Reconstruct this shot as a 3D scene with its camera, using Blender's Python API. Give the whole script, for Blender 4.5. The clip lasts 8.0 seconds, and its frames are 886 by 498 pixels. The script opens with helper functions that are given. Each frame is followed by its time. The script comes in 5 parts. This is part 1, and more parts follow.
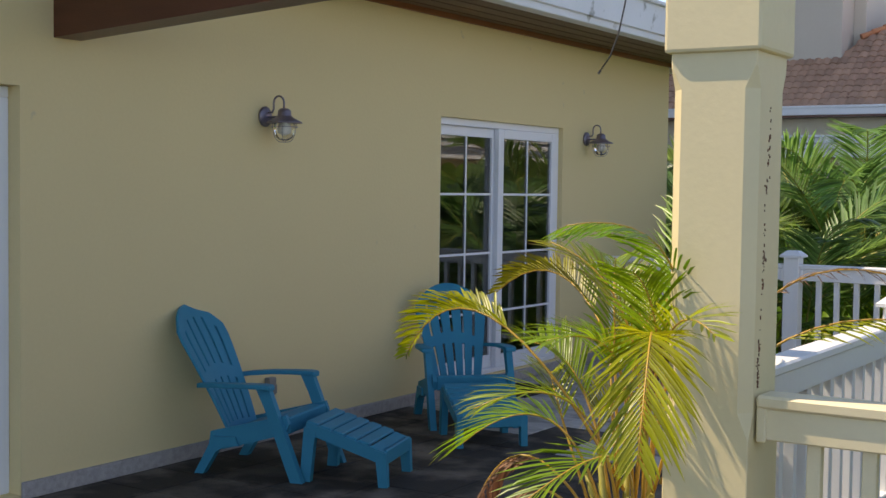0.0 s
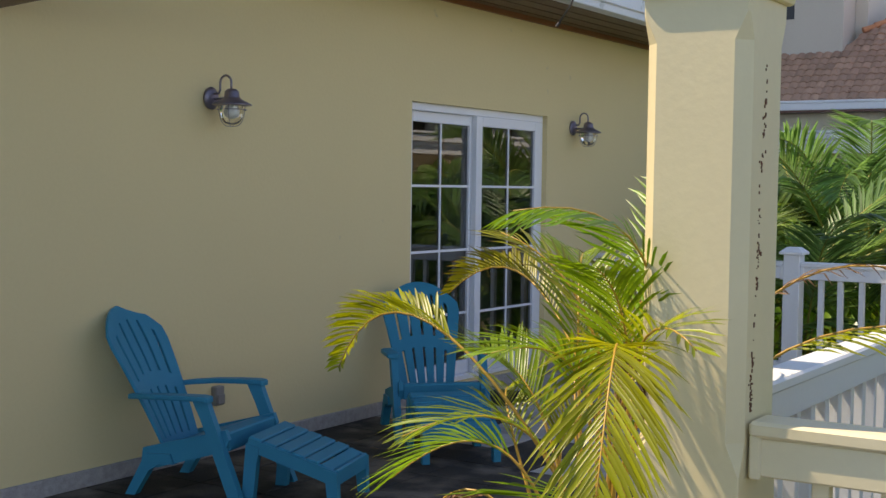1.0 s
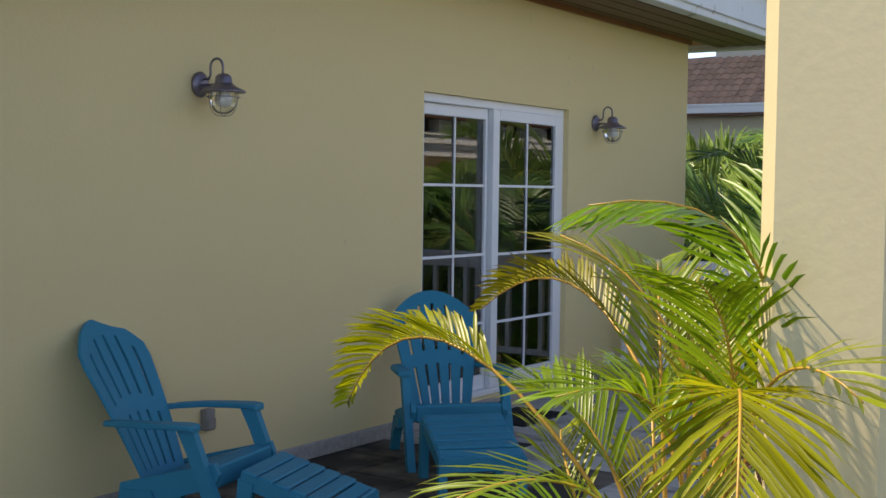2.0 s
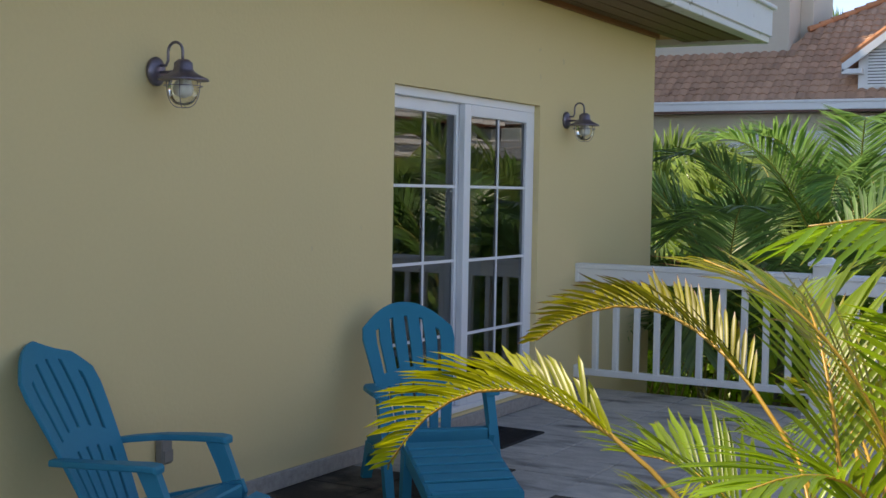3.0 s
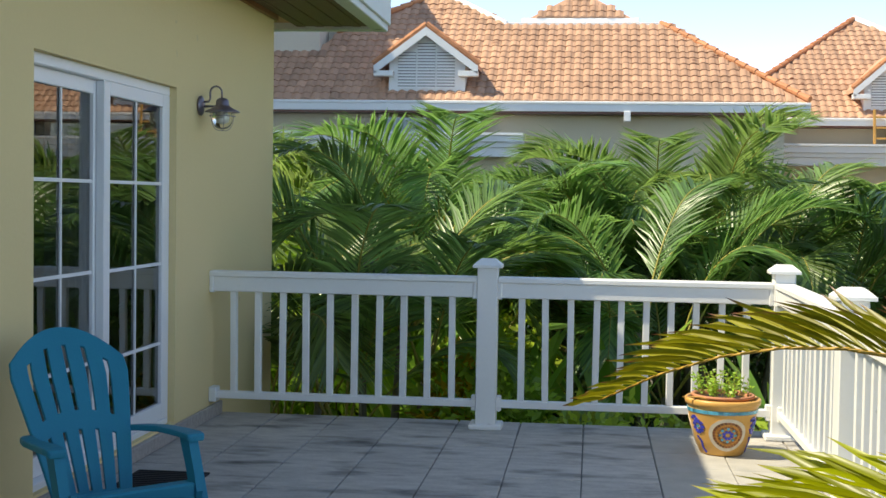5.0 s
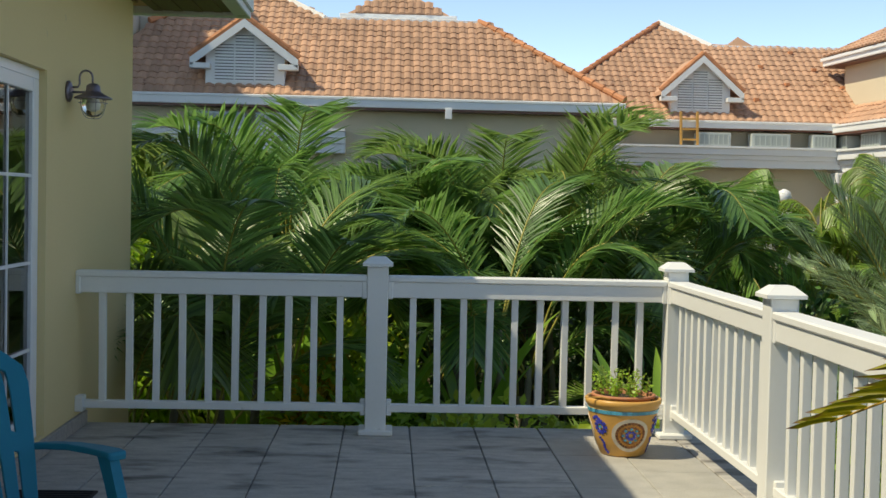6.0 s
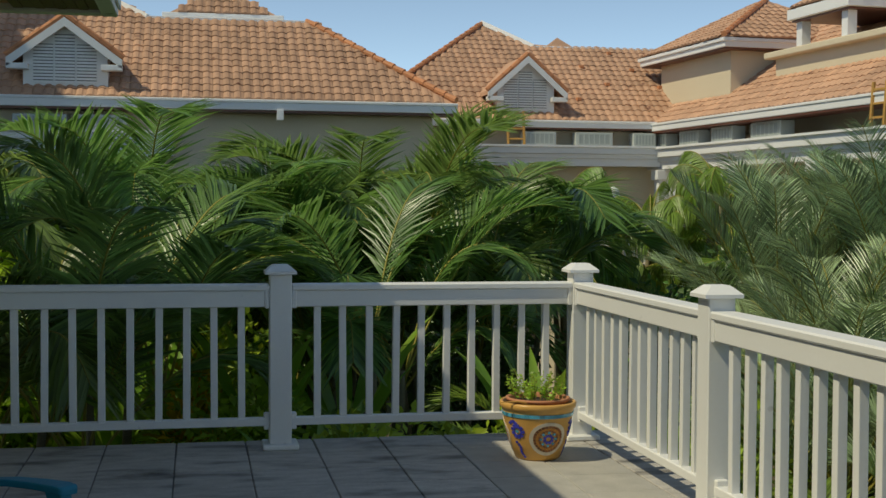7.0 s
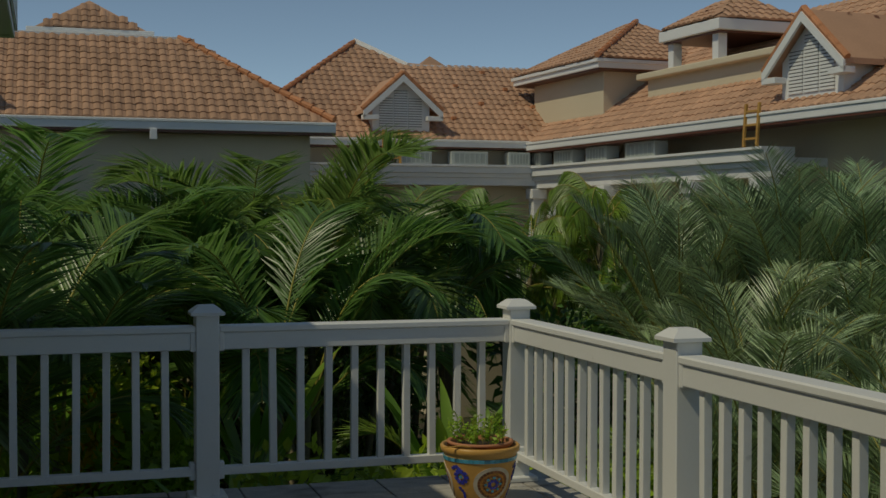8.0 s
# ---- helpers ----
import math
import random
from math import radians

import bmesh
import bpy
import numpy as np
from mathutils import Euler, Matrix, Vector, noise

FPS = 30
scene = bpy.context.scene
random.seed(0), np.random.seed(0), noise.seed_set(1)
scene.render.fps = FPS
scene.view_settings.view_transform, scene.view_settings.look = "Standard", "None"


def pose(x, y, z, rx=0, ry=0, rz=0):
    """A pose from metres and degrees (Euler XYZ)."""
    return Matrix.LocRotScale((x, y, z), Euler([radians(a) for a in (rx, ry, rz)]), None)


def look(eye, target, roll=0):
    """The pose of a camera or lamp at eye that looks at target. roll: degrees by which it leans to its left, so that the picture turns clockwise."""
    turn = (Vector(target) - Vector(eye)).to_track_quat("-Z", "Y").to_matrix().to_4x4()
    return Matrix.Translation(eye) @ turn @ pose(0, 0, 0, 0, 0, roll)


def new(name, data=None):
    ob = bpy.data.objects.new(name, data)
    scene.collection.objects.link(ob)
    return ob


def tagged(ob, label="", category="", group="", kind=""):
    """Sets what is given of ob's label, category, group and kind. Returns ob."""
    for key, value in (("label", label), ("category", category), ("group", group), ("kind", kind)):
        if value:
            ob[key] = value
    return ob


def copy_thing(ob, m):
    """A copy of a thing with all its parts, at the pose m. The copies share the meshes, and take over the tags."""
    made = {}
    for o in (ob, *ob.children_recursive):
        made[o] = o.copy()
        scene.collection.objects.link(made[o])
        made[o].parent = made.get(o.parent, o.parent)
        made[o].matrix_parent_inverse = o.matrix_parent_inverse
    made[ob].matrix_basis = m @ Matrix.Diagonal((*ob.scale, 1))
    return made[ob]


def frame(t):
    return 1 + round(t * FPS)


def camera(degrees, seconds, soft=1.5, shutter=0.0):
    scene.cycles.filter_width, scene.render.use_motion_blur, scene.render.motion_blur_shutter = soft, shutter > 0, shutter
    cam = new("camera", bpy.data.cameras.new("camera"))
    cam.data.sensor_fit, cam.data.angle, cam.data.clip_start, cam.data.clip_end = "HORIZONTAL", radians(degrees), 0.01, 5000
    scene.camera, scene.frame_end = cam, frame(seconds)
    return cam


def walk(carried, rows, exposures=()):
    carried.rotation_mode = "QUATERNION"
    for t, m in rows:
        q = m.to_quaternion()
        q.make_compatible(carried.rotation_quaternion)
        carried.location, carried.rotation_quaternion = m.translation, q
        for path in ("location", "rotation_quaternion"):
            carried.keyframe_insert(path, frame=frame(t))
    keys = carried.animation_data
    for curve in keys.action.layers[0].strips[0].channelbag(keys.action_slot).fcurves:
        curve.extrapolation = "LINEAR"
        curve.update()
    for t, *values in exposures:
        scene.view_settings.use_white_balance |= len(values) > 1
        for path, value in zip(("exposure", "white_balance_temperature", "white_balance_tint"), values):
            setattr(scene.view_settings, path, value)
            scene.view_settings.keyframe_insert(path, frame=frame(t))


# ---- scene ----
cam = camera(38.7, 8.0)
PATH = [
    (0, (-0.375, 0.679, 1.609), (-1.462, 2.354, 1.512), 0.8),
    (0.5, (-0.468, 1.04, 1.584), (-1.556, 2.715, 1.485), 0.8),
    (1, (-0.606, 1.406, 1.557), (-1.694, 3.082, 1.458), 0.8),
    (1.5, (-0.811, 1.759, 1.545), (-1.903, 3.432, 1.451), 0.8),
    (2.8, (-1.648, 2.368, 1.496), (-2.697, 4.069, 1.412), 0.4),
    (3, (-1.756, 2.443, 1.539), (-2.735, 4.184, 1.445), 1.0),
    (3.5, (-2.093, 2.608, 1.526), (-2.856, 4.455, 1.442), 0.8),
    (4, (-2.415, 2.787, 1.512), (-2.979, 4.704, 1.431), 0.8),
    (4.5, (-2.763, 3.034, 1.494), (-3.198, 4.984, 1.415), 0.7),
    (5, (-3.077, 3.194, 1.495), (-3.31, 5.178, 1.416), 0.9),
    (5.2, (-3.198, 3.335, 1.509), (-3.331, 5.329, 1.427), 1.1),
    (6.3, (-3.87, 3.536, 1.46), (-3.708, 5.528, 1.385), 0.8),
    (6.5, (-3.99, 3.587, 1.457), (-3.763, 5.573, 1.385), 0.4),
    (7, (-4.237, 3.754, 1.487), (-3.853, 5.715, 1.414), 0.3),
    (7.5, (-4.464, 3.918, 1.552), (-3.939, 5.846, 1.477), 0.2),
    (8, (-4.596, 4.15, 1.604), (-3.999, 6.058, 1.556), 0.1),
]
EXPOSURES = [(0.0, 1.70, 8700, 15), (1.5, 1.74, 8600, 14), (3.0, 1.80, 8500, 13), (4.0, 1.96, 8300, 7), (5.0, 1.86, 8400, 4), (6.5, 0.86, 8700, 0), (7.0, 0.58, 8700, -1), (7.5, 0.20, 8700, -1), (8.0, -0.40, 8600, -2)]
walk(cam, [(t, look(eye, target, roll)) for t, eye, target, roll in PATH], EXPOSURES)

# ---- sky and sun ----
SUN_WAY = Vector((-0.73, -0.19, 1.0)).normalized()
world = bpy.data.worlds.new("sky")
scene.world = world
world.use_nodes = True
wn = world.node_tree.nodes
sky = wn.new("ShaderNodeTexSky")
sky.sky_type = "NISHITA"
sky.sun_disc = False
sky.sun_elevation = math.asin(SUN_WAY.z)
sky.altitude = 500
sky.sun_rotation = math.atan2(SUN_WAY.x, SUN_WAY.y)
sky.air_density, sky.dust_density, sky.ozone_density = 0.40, 0.0, 1.2
wn["Background"].inputs["Strength"].default_value = 0.15
world.node_tree.links.new(sky.outputs["Color"], wn["Background"].inputs["Color"])
sun_data = bpy.data.lights.new("sun", "SUN")
sun_data.energy, sun_data.angle, sun_data.color = 1.75, radians(0.6), (1.0, 0.965, 0.90)
sun = new("sun", sun_data)
sun.matrix_world = look(SUN_WAY * 60, (0, 0, 0))


# ---- materials ----
def mat(name, base, rough=0.6, var=0.12, scale=3.0, fine=60.0, bump=0.15, dark=None, dark_at=0.6, dark_soft=0.12,
        metal=0.0, island=0.0, obj=0.0, spec=0.5, stretch=(1, 1, 1), dark_scale=1.3):
    """A surface with broad and fine variation, relief, and stains of a second colour."""
    m = bpy.data.materials.new(name)
    m.use_nodes = True
    nt = m.node_tree
    n, l = nt.nodes, nt.links
    b = n["Principled BSDF"]
    b.inputs["Roughness"].default_value = rough
    b.inputs["Metallic"].default_value = metal
    b.inputs["Specular IOR Level"].default_value = spec
    geo = n.new("ShaderNodeNewGeometry")
    mp = n.new("ShaderNodeMapping")
    mp.inputs["Scale"].default_value = stretch
    l.new(geo.outputs["Position"], mp.inputs["Vector"])

    def noise_node(s, detail):
        t = n.new("ShaderNodeTexNoise")
        t.inputs["Scale"].default_value = s
        t.inputs["Detail"].default_value = detail
        l.new(mp.outputs["Vector"], t.inputs["Vector"])
        return t.outputs["Fac"]

    big, small = noise_node(scale, 4), noise_node(fine, 3)

    def mth(op, a, c):
        t = n.new("ShaderNodeMath")
        t.operation = op
        for i, v in enumerate((a, c)):
            if isinstance(v, (int, float)):
                t.inputs[i].default_value = v
            else:
                l.new(v, t.inputs[i])
        return t.outputs[0]

    fac = mth("ADD", mth("MULTIPLY", mth("SUBTRACT", big, 0.5), 2.2 * var), mth("MULTIPLY", mth("SUBTRACT", small, 0.5), 1.3 * var))
    if island:
        fac = mth("ADD", fac, mth("MULTIPLY", mth("SUBTRACT", geo.outputs["Random Per Island"], 0.5), island))
    if obj:
        oi = n.new("ShaderNodeObjectInfo")
        fac = mth("ADD", fac, mth("MULTIPLY", mth("SUBTRACT", oi.outputs["Random"], 0.5), obj))
    val = mth("ADD", fac, 1.0)
    sc = n.new("ShaderNodeVectorMath")
    sc.operation = "SCALE"
    sc.inputs[0].default_value = base
    l.new(val, sc.inputs["Scale"])
    colour = sc.outputs[0]
    if dark:
        spots = noise_node(dark_scale, 6)
        ramp = n.new("ShaderNodeMapRange")
        ramp.inputs["From Min"].default_value = dark_at
        ramp.inputs["From Max"].default_value = dark_at + dark_soft
        l.new(spots, ramp.inputs["Value"])
        mx = n.new("ShaderNodeMix")
        mx.data_type = "RGBA"
        mx.inputs[7].default_value = (*dark, 1)
        l.new(ramp.outputs[0], mx.inputs[0])
        l.new(colour, mx.inputs[6])
        colour = mx.outputs[2]
    l.new(colour, b.inputs["Base Color"])
    if bump:
        bp = n.new("ShaderNodeBump")
        bp.inputs["Strength"].default_value = bump
        bp.inputs["Distance"].default_value = 0.01
        l.new(small, bp.inputs["Height"])
        l.new(bp.outputs[0], b.inputs["Normal"])
    return m


def leaf_mat(name, green, tip, tip_at=0.8, rough=0.38, glow=0.35, var=0.5, spec=0.5):
    """A leaf: glossy, lets light through, browned towards the tips by the mesh's own "tip" value."""
    m = bpy.data.materials.new(name)
    m.use_nodes = True
    nt = m.node_tree
    n, l = nt.nodes, nt.links
    b = n["Principled BSDF"]
    b.inputs["Roughness"].default_value = rough
    b.inputs["Specular IOR Level"].default_value = spec
    geo = n.new("ShaderNodeNewGeometry")
    oi = n.new("ShaderNodeObjectInfo")
    hsv = n.new("ShaderNodeHueSaturation")
    hsv.inputs["Color"].default_value = (*green, 1)
    a = n.new("ShaderNodeMapRange")
    a.inputs["To Min"].default_value, a.inputs["To Max"].default_value = 1 - var, 1 + var
    l.new(geo.outputs["Random Per Island"], a.inputs["Value"])
    l.new(a.outputs[0], hsv.inputs["Value"])
    hh = n.new("ShaderNodeMapRange")
    hh.inputs["To Min"].default_value, hh.inputs["To Max"].default_value = 0.478, 0.515
    l.new(oi.outputs["Random"], hh.inputs["Value"])
    l.new(hh.outputs[0], hsv.inputs["Hue"])
    at = n.new("ShaderNodeAttribute")
    at.attribute_name = "tip"
    r = n.new("ShaderNodeMapRange")
    r.inputs["From Min"].default_value, r.inputs["From Max"].default_value = tip_at, tip_at + 0.15
    l.new(at.outputs["Fac"], r.inputs["Value"])
    mx = n.new("ShaderNodeMix")
    mx.data_type = "RGBA"
    mx.inputs[7].default_value = (*tip, 1)
    l.new(r.outputs[0], mx.inputs[0])
    l.new(hsv.outputs[0], mx.inputs[6])
    l.new(mx.outputs[2], b.inputs["Base Color"])
    tr = n.new("ShaderNodeBsdfTranslucent")
    br = n.new("ShaderNodeHueSaturation")
    br.inputs["Value"].default_value = 1.5
    br.inputs["Hue"].default_value = 0.49
    l.new(mx.outputs[2], br.inputs["Color"])
    l.new(br.outputs[0], tr.inputs["Color"])
    ms = n.new("ShaderNodeMixShader")
    ms.inputs[0].default_value = glow
    l.new(b.outputs[0], ms.inputs[1])
    l.new(tr.outputs[0], ms.inputs[2])
    l.new(ms.outputs[0], n["Material Output"].inputs["Surface"])
    return m


def glass_mat(name, tint=(1, 1, 1), rough=0.0, ior=1.5):
    m = bpy.data.materials.new(name)
    m.use_nodes = True
    b = m.node_tree.nodes["Principled BSDF"]
    b.inputs["Base Color"].default_value = (*tint, 1)
    b.inputs["Transmission Weight"].default_value = 1.0
    b.inputs["Roughness"].default_value = rough
    b.inputs["IOR"].default_value = ior
    return m


M_WALL = mat("cream_plaster", (0.74, 0.59, 0.31), 0.85, 0.035, 0.8, 45, 0.12, dark=(0.56, 0.47, 0.30), dark_at=0.72, dark_soft=0.08, dark_scale=7)
M_COLUMN = mat("cream_column_paint", (0.78, 0.66, 0.39), 0.6, 0.04, 1.5, 35, 0.10)
M_RUST = mat("rust_crumbs", (0.17, 0.07, 0.035), 0.9, 0.3, 20, 90, 0.4)
M_WHITE = mat("white_rail_paint", (0.80, 0.80, 0.78), 0.45, 0.03, 2.5, 50, 0.05, dark=(0.50, 0.50, 0.47), dark_at=0.70, dark_soft=0.1, dark_scale=9)
M_CREAMRAIL = mat("cream_rail_paint", (0.80, 0.69, 0.44), 0.5, 0.04, 2.5, 50, 0.06)
M_VINYL = mat("white_vinyl_frame", (0.80, 0.81, 0.83), 0.35, 0.02, 3, 40, 0.03)
M_TILE = mat("grey_stone_paver", (0.50, 0.47, 0.43), 0.8, 0.34, 9, 70, 0.8, dark=(0.12, 0.11, 0.10), dark_at=0.53, dark_soft=0.20, dark_scale=3.0, obj=0.16, stretch=(0.7, 1.6, 1))
M_TILE_CLEAN = mat("pale_stone_paver", (0.43, 0.41, 0.37), 0.8, 0.2, 7, 95, 0.5, obj=0.12)
# mould stains, with the base darkened further in place of missing shade
M_TILE_DIRTY_SHADED = mat("mouldy_shade_darkened_paver", (0.14, 0.115, 0.09), 0.8, 0.35, 6, 70, 0.6, dark=(0.026, 0.020, 0.015), dark_at=0.36, dark_soft=0.18, dark_scale=3.1, obj=0.2)
M_GROUT = mat("dark_joint_grit", (0.19, 0.18, 0.17), 0.95, 0.3, 8, 60, 0.5)
M_SKIRT = mat("speckled_granite_skirting", (0.36, 0.33, 0.31), 0.6, 0.35, 30, 140, 0.2)
M_BLUE = mat("blue_moulded_plastic", (0.004, 0.215, 0.33), 0.5, 0.06, 5, 120, 0.06, spec=0.25)
M_SOFFIT = mat("dark_brown_soffit", (0.15, 0.085, 0.05), 0.55, 0.2, 4, 40, 0.2, stretch=(1, 8, 1))
M_BROWN = mat("red_brown_stained_wood", (0.125, 0.040, 0.020), 0.4, 0.25, 3, 45, 0.2, stretch=(1, 1, 6))
M_TRIM = mat("orange_brown_trim", (0.27, 0.095, 0.035), 0.45, 0.2, 4, 50, 0.15)
M_FASCIA = mat("weathered_white_fascia", (0.72, 0.74, 0.76), 0.55, 0.06, 2, 40, 0.1, dark=(0.30, 0.31, 0.28), dark_at=0.64, dark_soft=0.08, dark_scale=6)
M_BRONZE = mat("dark_bronze_metal", (0.24, 0.21, 0.25), 0.42, 0.2, 20, 80, 0.1, metal=0.7)
M_BULB = mat("frosted_bulb", (0.75, 0.73, 0.68), 0.35, 0.03, 8, 50, 0.0)
M_GLASS = glass_mat("lantern_glass", (0.97, 0.96, 0.92))
M_PANE = glass_mat("tinted_window_glass", (0.34, 0.37, 0.36), ior=1.8)
M_GREYBOX = mat("grey_plastic_cover", (0.22, 0.20, 0.18), 0.5, 0.1, 20, 80, 0.05)
M_MAT = mat("black_rubber_doormat", (0.016, 0.015, 0.017), 0.8, 0.3, 30, 140, 0.6)
M_ROOM = mat("room_paint", (0.36, 0.33, 0.28), 0.8, 0.04, 1, 30, 0.05)
M_CURTAIN = mat("pale_curtain_cloth", (0.45, 0.44, 0.40), 0.85, 0.08, 4, 70, 0.2)
M_ROOFTILE = mat("orange_clay_tile", (0.49, 0.285, 0.185), 0.75, 0.16, 1.0, 25, 0.3, dark=(0.15, 0.055, 0.03), dark_at=0.665, dark_soft=0.05, dark_scale=2.2, island=0.30, obj=0.30)
M_REDTILE = mat("red_clay_ridge", (0.55, 0.23, 0.11), 0.75, 0.15, 2, 25, 0.3, island=0.25)
M_HOUSE = mat("tan_house_plaster", (0.66, 0.575, 0.43), 0.85, 0.05, 0.5, 30, 0.1)
M_TOWER = mat("pale_grey_house_plaster", (0.60, 0.54, 0.45), 0.85, 0.06, 0.6, 30, 0.1)
M_HWHITE = mat("white_house_trim", (0.80, 0.80, 0.80), 0.55, 0.04, 1, 30, 0.05)
M_ACG = mat("grey_green_grille", (0.30, 0.34, 0.33), 0.5, 0.05, 5, 40, 0.05)
M_AC = mat("pale_metal_casing", (0.45, 0.49, 0.47), 0.5, 0.05, 5, 40, 0.05)
M_DARK = mat("dark_grille", (0.05, 0.055, 0.055), 0.6, 0.1, 5, 40, 0.05)
M_LADDER = mat("yellow_pine_ladder", (0.50, 0.27, 0.07), 0.6, 0.15, 6, 50, 0.1)
M_SOIL = mat("garden_soil", (0.055, 0.045, 0.03), 0.95, 0.35, 0.8, 12, 0.6, dark=(0.03, 0.05, 0.015), dark_at=0.5, dark_soft=0.1, dark_scale=0.9)
M_TRUNK = mat("palm_stem_bark", (0.20, 0.17, 0.10), 0.8, 0.25, 4, 30, 0.4, stretch=(1, 1, 4))
M_STEM = mat("yellow_green_stem", (0.34, 0.30, 0.06), 0.5, 0.2, 6, 40, 0.1)
M_RACHIS = mat("orange_yellow_rachis", (0.52, 0.30, 0.045), 0.4, 0.2, 9, 60, 0.1)
M_TERRA = mat("terracotta_clay", (0.50, 0.21, 0.11), 0.75, 0.1, 6, 60, 0.15)
M_POT = mat("glazed_ochre_pot", (0.66, 0.36, 0.10), 0.35, 0.12, 6, 60, 0.08, stretch=(1, 1, 5))
M_COBALT = mat("cobalt_glaze_chip", (0.05, 0.06, 0.42), 0.25, 0.2, 15, 60, 0.05, island=0.5)
M_AQUA = mat("aqua_glaze_chip", (0.08, 0.36, 0.50), 0.25, 0.2, 15, 60, 0.05, island=0.7)
M_BONE = mat("bone_white_glaze", (0.66, 0.58, 0.46), 0.35, 0.1, 15, 60, 0.1, island=0.15)
M_RUSTCHIP = mat("rust_brown_chip", (0.26, 0.10, 0.04), 0.4, 0.2, 15, 60, 0.1, island=0.9)
M_ORANGECHIP = mat("orange_chip", (0.62, 0.26, 0.05), 0.4, 0.2, 15, 60, 0.1, island=0.3)
M_EARTH = mat("potting_earth", (0.05, 0.035, 0.025), 0.95, 0.4, 30, 90, 0.6)
M_CABLE = mat("black_cable", (0.02, 0.02, 0.022), 0.5, 0.1, 20, 60, 0.05)
L_NEAR = leaf_mat("yellow_green_frond", (0.29, 0.33, 0.012), (0.33, 0.13, 0.02), 0.92, 0.36, 0.45, 0.35)
L_NEARG = leaf_mat("fresh_green_frond", (0.17, 0.30, 0.016), (0.30, 0.20, 0.03), 0.88, 0.36, 0.42, 0.3)
L_DRY = leaf_mat("dry_brown_frond", (0.20, 0.11, 0.05), (0.13, 0.06, 0.03), 0.8, 0.7, 0.25, 0.4)
L_BRONZE = leaf_mat("browning_frond", (0.25, 0.26, 0.012), (0.16, 0.06, 0.03), 0.80, 0.4, 0.38, 0.35)
L_PALM = leaf_mat("deep_green_palm", (0.15, 0.265, 0.070), (0.20, 0.15, 0.03), 0.93, 0.35, 0.44, 0.45, 0.9)
L_PALM2 = leaf_mat("mid_green_palm", (0.18, 0.30, 0.06), (0.24, 0.17, 0.04), 0.9, 0.35, 0.46, 0.5, 0.8)
L_FRESH = leaf_mat("fresh_green_palm", (0.17, 0.32, 0.05), (0.26, 0.26, 0.05), 0.95, 0.34, 0.42, 0.4, 0.6)
L_SILVER = leaf_mat("grey_green_palm", (0.30, 0.41, 0.22), (0.27, 0.22, 0.10), 0.93, 0.34, 0.22, 0.65, 0.9)
L_YELLOW = leaf_mat("yellowing_palm", (0.24, 0.19, 0.05), (0.22, 0.10, 0.03), 0.7, 0.5, 0.3, 0.5)
L_SHRUB = leaf_mat("dark_shrub_leaf", (0.07, 0.16, 0.035), (0.1, 0.1, 0.03), 0.95, 0.4, 0.25, 0.6)
L_BRIGHT = leaf_mat("bright_shrub_leaf", (0.30, 0.44, 0.05), (0.3, 0.28, 0.05), 0.95, 0.4, 0.4, 0.45)
L_CROTON = leaf_mat("yellow_croton_leaf", (0.50, 0.34, 0.02), (0.4, 0.12, 0.02), 0.95, 0.4, 0.4, 0.5)
L_BROAD = leaf_mat("broad_lily_leaf", (0.20, 0.37, 0.05), (0.2, 0.2, 0.05), 0.96, 0.32, 0.35, 0.3, 0.7)


